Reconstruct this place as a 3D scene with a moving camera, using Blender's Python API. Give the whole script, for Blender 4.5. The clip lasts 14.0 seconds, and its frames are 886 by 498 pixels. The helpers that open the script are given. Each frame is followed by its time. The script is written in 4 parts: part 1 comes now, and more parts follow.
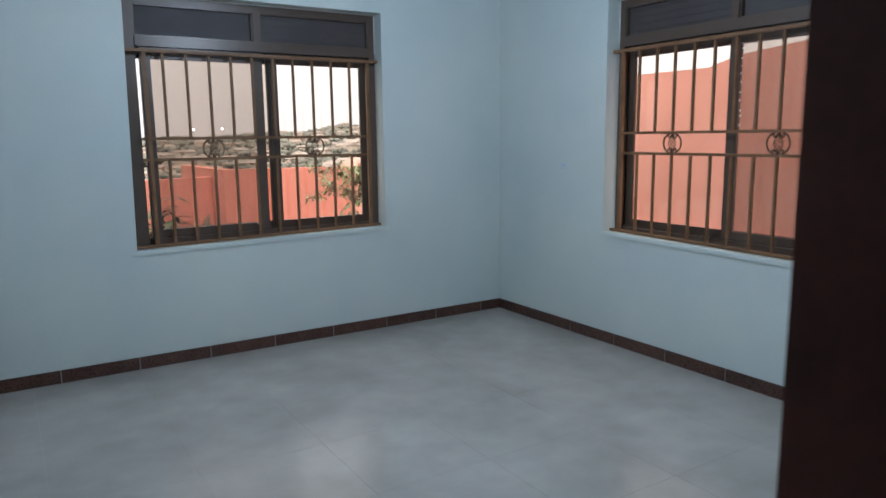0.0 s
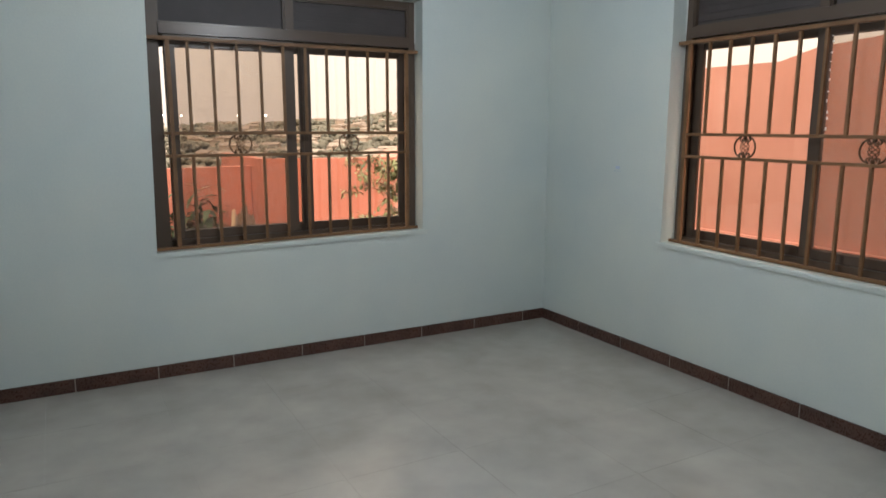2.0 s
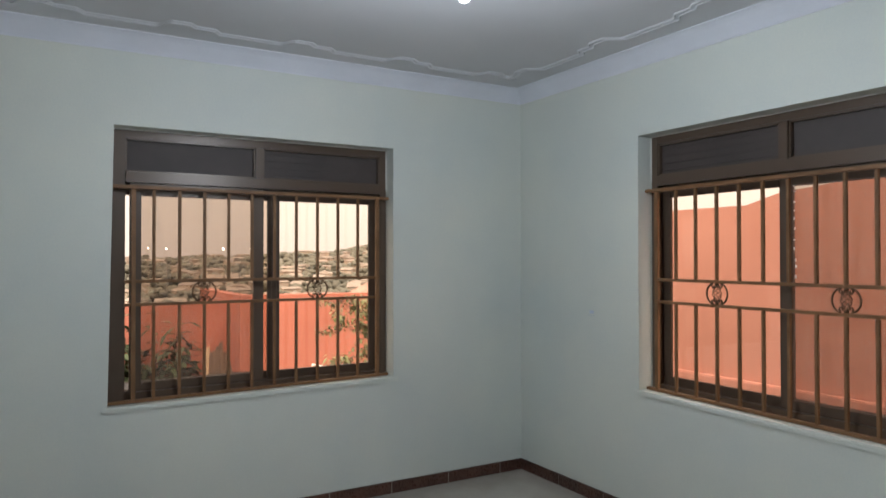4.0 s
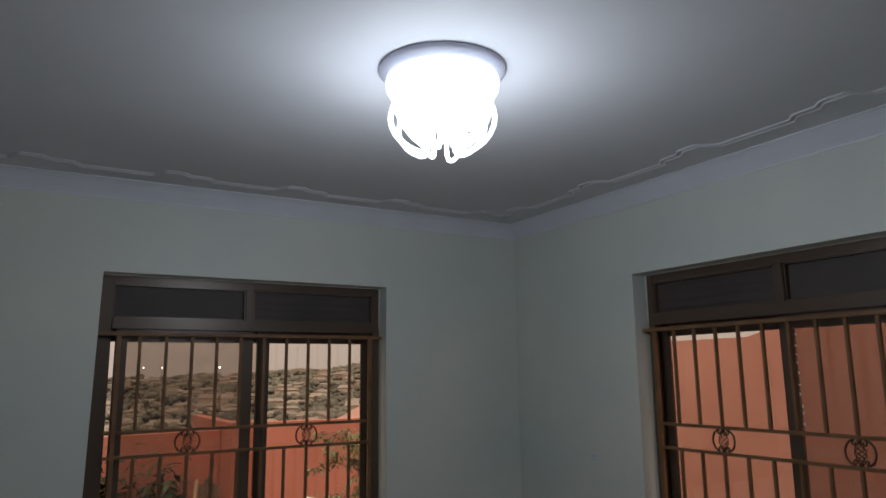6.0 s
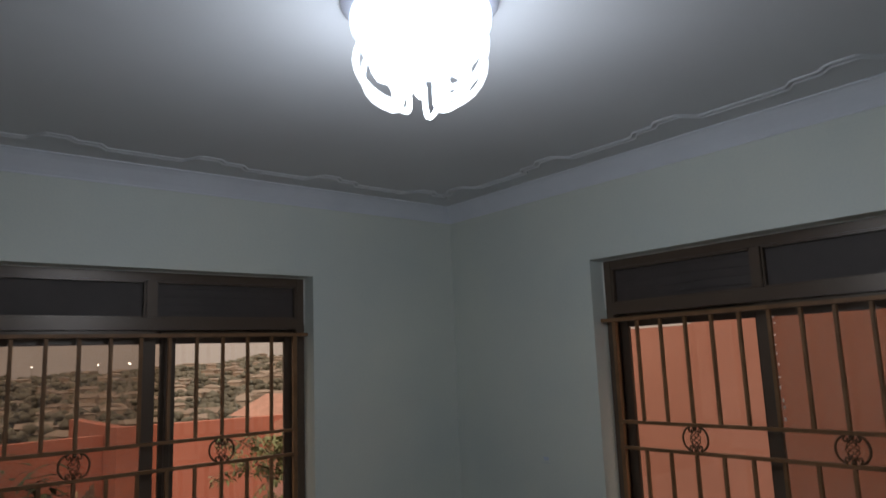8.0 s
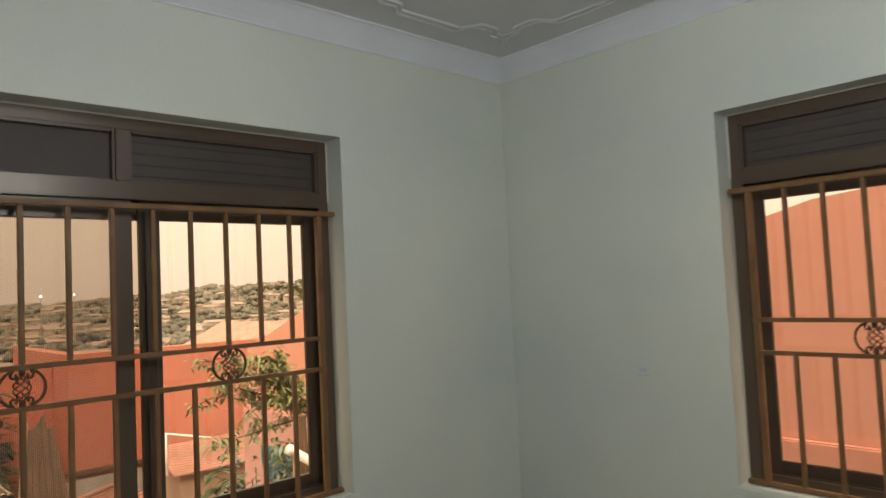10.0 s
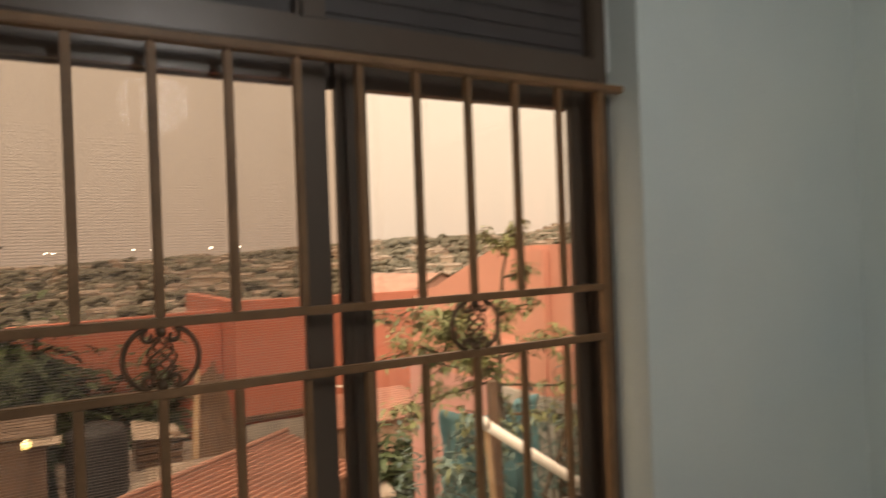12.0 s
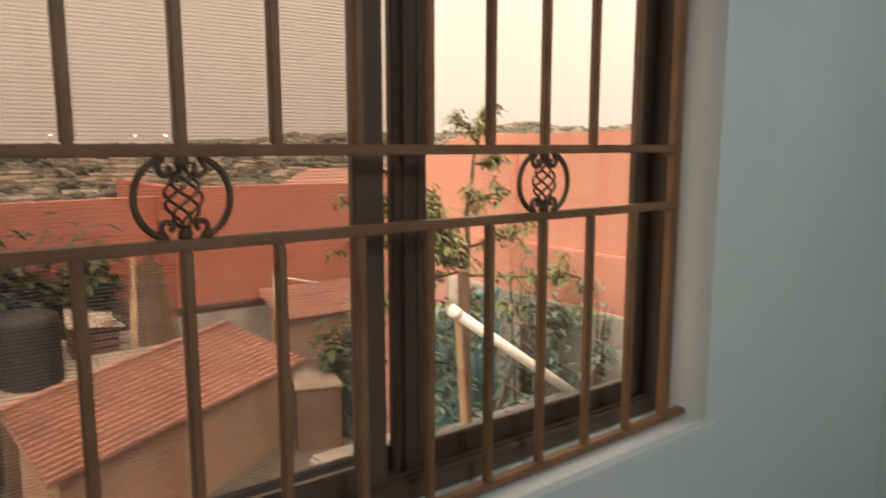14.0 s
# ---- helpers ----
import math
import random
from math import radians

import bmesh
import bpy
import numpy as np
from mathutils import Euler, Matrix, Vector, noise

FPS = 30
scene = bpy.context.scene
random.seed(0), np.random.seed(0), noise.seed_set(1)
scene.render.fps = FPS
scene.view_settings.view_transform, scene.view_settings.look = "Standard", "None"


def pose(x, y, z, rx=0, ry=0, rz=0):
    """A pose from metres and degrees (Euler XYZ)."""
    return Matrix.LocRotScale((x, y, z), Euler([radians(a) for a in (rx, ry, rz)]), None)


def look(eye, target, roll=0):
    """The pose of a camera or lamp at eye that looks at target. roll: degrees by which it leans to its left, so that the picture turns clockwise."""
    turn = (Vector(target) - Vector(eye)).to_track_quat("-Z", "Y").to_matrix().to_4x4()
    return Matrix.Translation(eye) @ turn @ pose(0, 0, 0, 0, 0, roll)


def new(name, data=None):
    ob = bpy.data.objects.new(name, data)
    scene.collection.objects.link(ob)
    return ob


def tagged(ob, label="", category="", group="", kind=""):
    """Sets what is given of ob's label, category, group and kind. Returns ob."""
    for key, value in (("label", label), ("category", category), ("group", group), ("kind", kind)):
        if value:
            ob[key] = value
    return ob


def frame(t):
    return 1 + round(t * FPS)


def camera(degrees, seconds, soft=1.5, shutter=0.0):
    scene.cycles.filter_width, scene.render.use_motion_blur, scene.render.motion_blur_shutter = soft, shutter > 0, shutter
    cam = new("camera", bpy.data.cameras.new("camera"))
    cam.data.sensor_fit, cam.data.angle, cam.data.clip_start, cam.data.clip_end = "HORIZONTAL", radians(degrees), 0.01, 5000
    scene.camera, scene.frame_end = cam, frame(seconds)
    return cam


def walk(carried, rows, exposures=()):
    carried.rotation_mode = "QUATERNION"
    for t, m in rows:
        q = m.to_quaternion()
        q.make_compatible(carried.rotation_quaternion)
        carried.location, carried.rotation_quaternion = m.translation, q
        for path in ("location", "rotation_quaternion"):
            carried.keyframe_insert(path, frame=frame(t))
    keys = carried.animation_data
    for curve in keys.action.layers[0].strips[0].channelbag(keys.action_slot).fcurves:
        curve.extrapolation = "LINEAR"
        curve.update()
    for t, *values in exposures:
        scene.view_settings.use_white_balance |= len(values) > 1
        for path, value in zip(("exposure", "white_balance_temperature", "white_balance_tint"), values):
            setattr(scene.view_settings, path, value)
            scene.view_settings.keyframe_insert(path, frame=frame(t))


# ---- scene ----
cam = camera(64.9, 14.0, shutter=0.5)
PATH = [
    (0, (-3.19, -4.25, 1.322), (-2.138, -2.579, 1.002), -0.7),
    (0.5, (-3.197, -4.082, 1.337), (-2.153, -2.412, 0.991), -0.2),
    (1, (-3.147, -3.991, 1.343), (-2.188, -2.272, 0.991), 0.3),
    (1.5, (-3.035, -3.985, 1.356), (-2.105, -2.253, 0.988), 0.35),
    (2, (-3.014, -3.940, 1.371), (-2.059, -2.217, 1.022), 0.15),
    (2.5, (-2.979, -3.906, 1.370), (-1.989, -2.185, 1.127), 1.0),
    (5, (-2.858, -3.866, 1.543), (-1.843, -2.153, 1.73), -0.9),
    (5.5, (-2.845, -3.854, 1.581), (-1.83, -2.154, 1.862), -1.0),
    (6, (-2.833, -3.848, 1.6), (-1.835, -2.15, 1.951), -0.7),
    (6.5, (-2.827, -3.824, 1.615), (-1.834, -2.128, 1.987), -0.1),
    (7, (-2.787, -3.744, 1.654), (-1.828, -2.032, 2.039), 1.2),
    (7.5, (-2.79, -3.562, 1.667), (-1.655, -1.96, 2.05), -0.2),
    (10, (-2.579, -2.298, 1.504), (-1.219, -0.836, 1.613), -2.7),
    (10.5, (-2.451, -2.036, 1.492), (-1.2, -0.478, 1.585), -3.0),
    (11, (-2.365, -1.734, 1.459), (-1.097, -0.188, 1.519), -2.0),
    (11.5, (-2.361, -1.484, 1.468), (-1.074, 0.047, 1.505), -2.1),
    (12, (-2.295, -1.212, 1.436), (-1.258, 0.498, 1.434), -2.1),
    (12.5, (-2.268, -1.045, 1.415), (-1.358, 0.735, 1.37), -1.7),
    (13, (-2.323, -0.947, 1.394), (-1.389, 0.817, 1.269), -1.9),
    (13.5, (-2.353, -0.901, 1.365), (-1.365, 0.825, 1.158), -1.3),
    (14, (-2.358, -0.864, 1.333), (-1.183, 0.728, 1.04), -0.0),
]
EXPOSURES = [(0.0, 1.34, 5380, 5.5), (1.0, 1.34, 5900, 5.5), (2.5, 1.35, 6550, 9), (5.0, 0.80, 6650, 12), (5.5, 0.26, 6650, 13), (6.0, -0.10, 6700, 12.5), (6.6, -0.24, 6680, 12.5),
             (7.6, -0.30, 6650, 12.5), (9.8, 1.02, 7700, 8), (11.0, 1.00, 8000, 8.5), (12.5, 0.70, 7500, 12.5), (13.5, 0.80, 7150, 11.5), (14.0, 1.06, 6850, 10)]
walk(cam, [(t, look(eye, target, roll)) for t, eye, target, roll in PATH], EXPOSURES)

# ---- world and light ----
H = 2.585                      # ceiling height
RX0, RY0 = -3.55, -3.84       # far sides of the room; the window corner is the origin
WT = 0.20                     # wall thickness
GROUND = -2.9

world = bpy.data.worlds.new("world")
scene.world = world
world.use_nodes = True
wn = world.node_tree.nodes
wl = world.node_tree.links
sky = wn.new("ShaderNodeTexSky")
sky.sky_type = "NISHITA"
sky.sun_disc = False
sky.sun_elevation = radians(14)
sky.sun_rotation = radians(250)
sky.air_density, sky.dust_density, sky.ozone_density = 1.0, 6.0, 0.3
warm = wn.new("ShaderNodeMix")
warm.data_type, warm.blend_type = "RGBA", "MIX"
warm.inputs[0].default_value = 0.88
wl.new(sky.outputs[0], warm.inputs[6])
where = wn.new("ShaderNodeTexCoord")
axes = wn.new("ShaderNodeSeparateXYZ")
wl.new(where.outputs["Generated"], axes.inputs[0])
dusk = wn.new("ShaderNodeValToRGB")      # hazy pink horizon, creamy higher up
dusk.color_ramp.elements[0].position, dusk.color_ramp.elements[0].color = 0.0, (0.64, 0.515, 0.435, 1)
dusk.color_ramp.elements[1].position, dusk.color_ramp.elements[1].color = 0.42, (0.93, 0.78, 0.63, 1)
wl.new(axes.outputs[2], dusk.inputs[0])
lift = wn.new("ShaderNodeMix")
lift.data_type, lift.blend_type = "RGBA", "MULTIPLY"
lift.inputs[0].default_value = 1.0
wl.new(dusk.outputs[0], lift.inputs[6])
lift.inputs[7].default_value = (10.4, 10.4, 10.4, 1)
wl.new(lift.outputs[2], warm.inputs[7])
wl.new(warm.outputs[2], wn["Background"].inputs[0])
wn["Background"].inputs[1].default_value = 0.095

sun = new("sun", bpy.data.lights.new("sun", "SUN"))
sun.data.energy, sun.data.angle, sun.data.color = 3.4, radians(70), (1.0, 0.88, 0.76)
sun.matrix_world = look((-4, -6, 14), (0, 0, 0))

LAMP_X, LAMP_Y = -1.732, -1.985
bulb = new("lamp_bulb", bpy.data.lights.new("lamp_bulb", "POINT"))
bulb.data.energy, bulb.data.shadow_soft_size, bulb.data.color = 15.8, 0.16, (0.79, 0.885, 0.985)
bulb.location = (LAMP_X, LAMP_Y, H - 0.40)


# ---- materials ----
def mat(name, base, rough=0.6, metal=0.0, vary=0.12, scale=3.0, fine=60.0, bump=0.0, tint=None, coords="Object", spec=0.5, rand=0.0):
    """A procedural surface: base colour with broad stains and fine grain, and a little relief."""
    m = bpy.data.materials.new(name)
    m.use_nodes = True
    n, l = m.node_tree.nodes, m.node_tree.links
    p = n["Principled BSDF"]
    p.inputs["Metallic"].default_value = metal
    p.inputs["Specular IOR Level"].default_value = spec
    tc = n.new("ShaderNodeTexCoord")
    big, small = n.new("ShaderNodeTexNoise"), n.new("ShaderNodeTexNoise")
    big.inputs["Scale"].default_value, big.inputs["Detail"].default_value = scale, 5
    small.inputs["Scale"].default_value, small.inputs["Detail"].default_value = fine, 3
    place = n.new("ShaderNodeNewGeometry").outputs["Position"] if coords == "World" else tc.outputs[coords]
    for t in (big, small):
        l.new(place, t.inputs["Vector"])
    mix = n.new("ShaderNodeMix")
    mix.data_type = "RGBA"
    dark = tint or tuple(c * (1 - 2.2 * vary) for c in base)
    mix.inputs[6].default_value = (*dark, 1)
    mix.inputs[7].default_value = (*[min(1, c * (1 + vary)) for c in base], 1)
    ramp = n.new("ShaderNodeMapRange")
    ramp.inputs[1].default_value, ramp.inputs[2].default_value = 0.3, 0.7
    l.new(big.outputs[0], ramp.inputs[0])
    add = n.new("ShaderNodeMath")
    add.operation = "MULTIPLY_ADD"
    l.new(small.outputs[0], add.inputs[0])
    add.inputs[1].default_value = 0.5
    sub = n.new("ShaderNodeMath")
    sub.operation = "MULTIPLY_ADD"
    l.new(ramp.outputs[0], sub.inputs[0])
    sub.inputs[1].default_value, sub.inputs[2].default_value = 0.7, -0.1
    l.new(sub.outputs[0], add.inputs[2])
    if rand:
        info = n.new("ShaderNodeObjectInfo")
        r2 = n.new("ShaderNodeMath")
        r2.operation = "MULTIPLY_ADD"
        l.new(info.outputs["Random"], r2.inputs[0])
        r2.inputs[1].default_value = rand
        l.new(add.outputs[0], r2.inputs[2])
        add = r2
    add.use_clamp = True
    l.new(add.outputs[0], mix.inputs[0])
    l.new(mix.outputs[2], p.inputs["Base Color"])
    rr = n.new("ShaderNodeMapRange")
    rr.inputs[3].default_value, rr.inputs[4].default_value = rough * 0.85, min(1, rough * 1.15)
    l.new(small.outputs[0], rr.inputs[0])
    l.new(rr.outputs[0], p.inputs["Roughness"])
    if bump:
        b = n.new("ShaderNodeBump")
        b.inputs["Strength"].default_value, b.inputs["Distance"].default_value = bump, 0.004
        l.new(small.outputs[0], b.inputs["Height"])
        l.new(b.outputs[0], p.inputs["Normal"])
    return m


def glow(name, colour, strength):
    m = bpy.data.materials.new(name)
    m.use_nodes = True
    p = m.node_tree.nodes["Principled BSDF"]
    p.inputs["Base Color"].default_value = (0.9, 0.92, 0.95, 1)
    p.inputs["Roughness"].default_value = 0.25
    p.inputs["Emission Color"].default_value = (*colour, 1)
    p.inputs["Emission Strength"].default_value = strength
    return m


def pane_mat(name, tint, gloss):
    """Thin sheet glass: lets light straight through, mirrors a little."""
    m = bpy.data.materials.new(name)
    m.use_nodes = True
    n, l = m.node_tree.nodes, m.node_tree.links
    tr, gl, mx = n.new("ShaderNodeBsdfTransparent"), n.new("ShaderNodeBsdfGlossy"), n.new("ShaderNodeMixShader")
    tr.inputs[0].default_value = (*tint, 1)
    gl.inputs["Roughness"].default_value = 0.02
    mx.inputs[0].default_value = gloss
    l.new(tr.outputs[0], mx.inputs[1])
    l.new(gl.outputs[0], mx.inputs[2])
    l.new(mx.outputs[0], n["Material Output"].inputs[0])
    return m


WALL = mat("wall_paint", (0.665, 0.672, 0.600), 0.5, vary=0.05, scale=1.25, fine=90, bump=0.14, tint=(0.560, 0.602, 0.585))
CEIL = mat("ceiling_paint", (0.61, 0.62, 0.655), 0.7, vary=0.03, scale=1.5, fine=120, bump=0.08)
CORN = mat("cornice_plaster", (0.72, 0.74, 0.82), 0.6, vary=0.03, scale=4)
FLOOR = mat("floor_tile", (0.455, 0.408, 0.36), 0.24, vary=0.10, scale=1.5, fine=7, tint=(0.295, 0.27, 0.238), rand=0.03, coords="World")
GROUT = mat("floor_grout", (0.40, 0.362, 0.318), 0.3)
SKIRT = mat("skirting_tile", (0.085, 0.038, 0.026), 0.28, vary=0.25, scale=9, fine=140, rand=0.25)
SKGROUT = mat("skirting_grout", (0.42, 0.36, 0.31), 0.8)
ALU = mat("brown_aluminium", (0.104, 0.070, 0.050), 0.30, metal=0.1, vary=0.03, scale=3, fine=300, spec=0.4)
ALU_IN = mat("dark_aluminium", (0.084, 0.055, 0.038), 0.35, metal=0.1, vary=0.03, scale=3, fine=300, spec=0.35)
STEEL = mat("painted_steel", (0.235, 0.124, 0.061), 0.45, metal=0.0, vary=0.15, scale=12, fine=150, bump=0.15, spec=0.22)
IRON = mat("wrought_iron", (0.135, 0.077, 0.043), 0.5, metal=0.1, vary=0.2, scale=20, fine=150, bump=0.2, spec=0.3)
VENT = mat("vent_panel", (0.066, 0.050, 0.046), 0.6, vary=0.14, scale=5, fine=300)
WIRE = mat("screen_wire", (0.31, 0.245, 0.20), 0.6, vary=0.1)
GLASS = pane_mat("window_glass", (0.97, 0.96, 0.94), 0.045)
GLASS2 = pane_mat("tinted_glass", (0.77, 0.725, 0.68), 0.005)
DOORW = mat("door_wood", (0.085, 0.020, 0.013), 0.4, vary=0.25, scale=7, fine=50, spec=0.25)
PLATE = mat("lamp_plate", (0.55, 0.56, 0.66), 0.35, vary=0.03)
SHADE = glow("lamp_shade_glow", (0.66, 0.82, 1.0), 2.0)
LOOP = glow("lamp_loop_glow", (0.80, 0.90, 1.0), 2.2)
FLOOD = glow("floodlight_glow", (1.0, 0.95, 0.85), 8)
YELLOW = glow("yellow_bulb_glow", (1.0, 0.78, 0.25), 2.2)
ORANGE = mat("orange_render", (0.60, 0.290, 0.220), 0.85, vary=0.10, scale=0.8, fine=25, bump=0.3, tint=(0.49, 0.215, 0.158))
REDW = mat("red_render", (0.47, 0.160, 0.108), 0.85, vary=0.10, scale=0.7, fine=25, bump=0.3)
TILE = mat("red_roof_sheet", (0.44, 0.230, 0.176), 0.65, vary=0.18, scale=1.5, fine=20)
TAN = mat("tan_render", (0.40, 0.255, 0.185), 0.9, vary=0.2, scale=1.4, fine=20, bump=0.4, tint=(0.27, 0.165, 0.115))
BROWN = mat("brown_mud_wall", (0.165, 0.098, 0.066), 0.95, vary=0.2, scale=1.8, fine=20, bump=0.4, tint=(0.10, 0.062, 0.043))
TIN = mat("weathered_tin", (0.36, 0.315, 0.275), 0.6, metal=0.15, vary=0.25, scale=4, fine=40, tint=(0.17, 0.11, 0.08))
TANK = mat("black_plastic", (0.024, 0.022, 0.023), 0.55, vary=0.15, spec=0.3)
PLANK = mat("old_timber", (0.13, 0.075, 0.045), 0.8, vary=0.25, scale=5, fine=60)
POST = mat("pale_timber", (0.45, 0.31, 0.19), 0.75, vary=0.15, scale=6, fine=60)
PVC = mat("white_pvc", (0.80, 0.76, 0.70), 0.35, vary=0.04)
CONC = mat("rough_concrete", (0.46, 0.42, 0.375), 0.9, vary=0.2, scale=2.5, fine=35, bump=0.5)
EARTH = mat("earth", (0.135, 0.115, 0.086), 0.95, vary=0.2, scale=0.05, fine=0.8, tint=(0.095, 0.086, 0.064))
BARK = mat("bark", (0.12, 0.085, 0.055), 0.9, vary=0.25, scale=12, fine=70, bump=0.5)
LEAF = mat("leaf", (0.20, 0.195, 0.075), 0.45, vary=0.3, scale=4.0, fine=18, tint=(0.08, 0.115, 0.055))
# Leaf copy with the bluish look of shade mixed into its base colour.
LEAF_B = mat("leaf_shade_colour", (0.145, 0.215, 0.185), 0.4, vary=0.3, scale=2.5, fine=18)
BUSH = mat("bush_leaf", (0.06, 0.085, 0.035), 0.7, vary=0.35, scale=1.5, fine=8)
# Paler and greyer than BUSH: distance haze is painted into this base colour.
FARTREE = mat("hazed_foliage", (0.136, 0.124, 0.094), 0.9, vary=0.2, scale=0.05, fine=0.4)
FARHOUSE = mat("far_house", (0.40, 0.335, 0.275), 0.9, vary=0.25, scale=0.04, fine=0.3, tint=(0.32, 0.22, 0.165))
FARROOF = mat("far_roof", (0.25, 0.205, 0.170), 0.7, vary=0.35, scale=0.03, fine=0.3, tint=(0.155, 0.105, 0.080))
# white for the painted lit edges of the reveals and for the paint specks
EDGE_SPECK = mat("lit_edge_speck_white", (0.78, 0.77, 0.74), 0.5, vary=0.05)
YARDC = mat("dark_concrete", (0.20, 0.195, 0.18), 0.85, vary=0.25, scale=2.5, fine=30, bump=0.5, tint=(0.09, 0.095, 0.09))
TARP = mat("blue_tarpaulin", (0.14, 0.30, 0.33), 0.6, vary=0.2, scale=3, fine=20)
PINK = mat("pink_and_shade_render", (0.50, 0.26, 0.23), 0.9, vary=0.1, scale=1.5, fine=20)
HUTR = mat("faded_roof", (0.33, 0.155, 0.115), 0.7, vary=0.2, scale=2, fine=20)
RUST = mat("rusty_tin", (0.140, 0.098, 0.074), 0.75, vary=0.25, scale=3, fine=30, tint=(0.080, 0.052, 0.038))
SHEET = mat("dull_tin", (0.40, 0.345, 0.295), 0.55, metal=0.15, vary=0.2, scale=6, fine=60, tint=(0.23, 0.165, 0.12))


# ---- helpers ----
def box(bm, x0, y0, z0, x1, y1, z1, bevel=0.0):
    x0, x1 = min(x0, x1), max(x0, x1)
    y0, y1 = min(y0, y1), max(y0, y1)
    z0, z1 = min(z0, z1), max(z0, z1)
    t = bmesh.new()
    bmesh.ops.create_cube(t, size=1)
    for v in t.verts:
        v.co = ((x0 + x1) / 2 + v.co.x * (x1 - x0), (y0 + y1) / 2 + v.co.y * (y1 - y0), (z0 + z1) / 2 + v.co.z * (z1 - z0))
    if bevel:
        bmesh.ops.bevel(t, geom=t.edges[:], offset=bevel, segments=2, affect="EDGES")
    merge(bm, t)


def merge(bm, t, m=None):
    vs = [bm.verts.new(m @ v.co if m else v.co) for v in t.verts]
    t.verts.index_update()
    for f in t.faces:
        bm.faces.new([vs[v.index] for v in f.verts])
    t.free()


def sweep(bm, pts, r, n=6, flat=1.0, closed=False):
    """A tube along points; r a number or one per point."""
    pts = [Vector(p) for p in pts]
    rings = []
    side = None
    for i, p in enumerate(pts):
        a = pts[i - 1] if i or closed else p
        b = pts[(i + 1) % len(pts)] if i < len(pts) - 1 or closed else p
        d = (b - a).normalized()
        if side is None:
            side = d.orthogonal().normalized()
        side = (side - d * side.dot(d)).normalized()
        up = d.cross(side)
        rad = r[i] if isinstance(r, (list, tuple)) else r
        rings.append([bm.verts.new(p + rad * (math.cos(2 * math.pi * k / n) * side + flat * math.sin(2 * math.pi * k / n) * up)) for k in range(n)])
    last = len(rings) if closed else len(rings) - 1
    for i in range(last):
        a, b = rings[i], rings[(i + 1) % len(rings)]
        for k in range(n):
            bm.faces.new((a[k], a[(k + 1) % n], b[(k + 1) % n], b[k]))
    if not closed:
        bm.faces.new(rings[0][::-1])
        bm.faces.new(rings[-1])


def lathe(bm, profile, n=48, centre=(0, 0, 0)):
    c = Vector(centre)
    rings = []
    for r, z in profile:
        if r < 1e-5:
            rings.append([bm.verts.new(c + Vector((0, 0, z)))])
        else:
            rings.append([bm.verts.new(c + Vector((r * math.cos(2 * math.pi * k / n), r * math.sin(2 * math.pi * k / n), z))) for k in range(n)])
    for a, b in zip(rings, rings[1:]):
        for k in range(n):
            j = (k + 1) % n
            if len(a) == 1 and len(b) == 1:
                continue
            if len(a) == 1:
                bm.faces.new((a[0], b[j], b[k]))
            elif len(b) == 1:
                bm.faces.new((a[k], a[j], b[0]))
            else:
                bm.faces.new((a[k], a[j], b[j], b[k]))


def mesh(name, bm, material, smooth=False):
    bmesh.ops.recalc_face_normals(bm, faces=bm.faces[:])
    me = bpy.data.meshes.new(name)
    bm.to_mesh(me)
    bm.free()
    me.materials.append(material)
    if smooth:
        for f in me.polygons:
            f.use_smooth = True
    return me


def part(name, bm, material, parent=None, label="", smooth=False):
    ob = new(name, mesh(name, bm, material, smooth))
    if parent is not None:
        ob.parent = parent
    return tagged(ob, label)


def thing(name, label, category, group="", kind="", at=(0, 0, 0), rz=0.0):
    e = new(name)
    e.empty_display_size = 0.1
    e.location = at
    e.rotation_euler = (0, 0, radians(rz))
    return tagged(e, label, category, group, kind)


def solid(name, boxes, material, label, category, kind="structure", bevel=0.0):
    bm = bmesh.new()
    for b in boxes:
        box(bm, *b, bevel=bevel)
    ob = part(name, bm, material, None, label)
    return tagged(ob, "", category, "", kind)


# ---- the room ----
AX0, AX1 = -2.55, -0.978      # opening of the window towards the town
BY0, BY1 = -2.657, -1.085     # opening of the window towards the orange wall
OZ0, OZ1 = 0.715, 2.125
TOP = H + 0.15
DX0, DX1, DZ = -3.36, -2.436, 2.12   # doorway in the wall behind

def settle(u, z):
    """The free foot of each window has sunk and spread a little: the shift at u along the opening and height z."""
    k = max(0.0, 1 - max(u, 0) / (AX1 - AX0))
    q = min(1.0, max(0.0, (OZ1 - z) / (OZ1 - OZ0)))
    return -0.025 * k * q, -0.022 * k * q * q


def settled(bm):
    """The same shift for the outer edges of a mesh in a window's local metres."""
    for v in bm.verts:
        if v.co.x < 0.004 or v.co.z < OZ0 + 0.022:
            du, dz = settle(v.co.x, v.co.z)
            v.co.x += du if v.co.x < 0.004 else 0
            v.co.z += dz if v.co.z < OZ0 + 0.022 else 0
    return bm


def wall_with_opening(name, boxes, corner, axis, label):
    """A wall of blocks; the opening's sunk corner, given along the wall, follows the window."""
    bm = bmesh.new()
    for b in boxes:
        box(bm, *b)
    du, dz = settle(0, OZ0)
    for v in bm.verts:
        if abs(v.co[axis] - corner) < 1e-4 and abs(v.co.z - OZ0) < 1e-4:
            v.co[axis] += du
            v.co.z += dz
    tagged(part(name, bm, WALL, None, label), "", "wall", "", "structure")


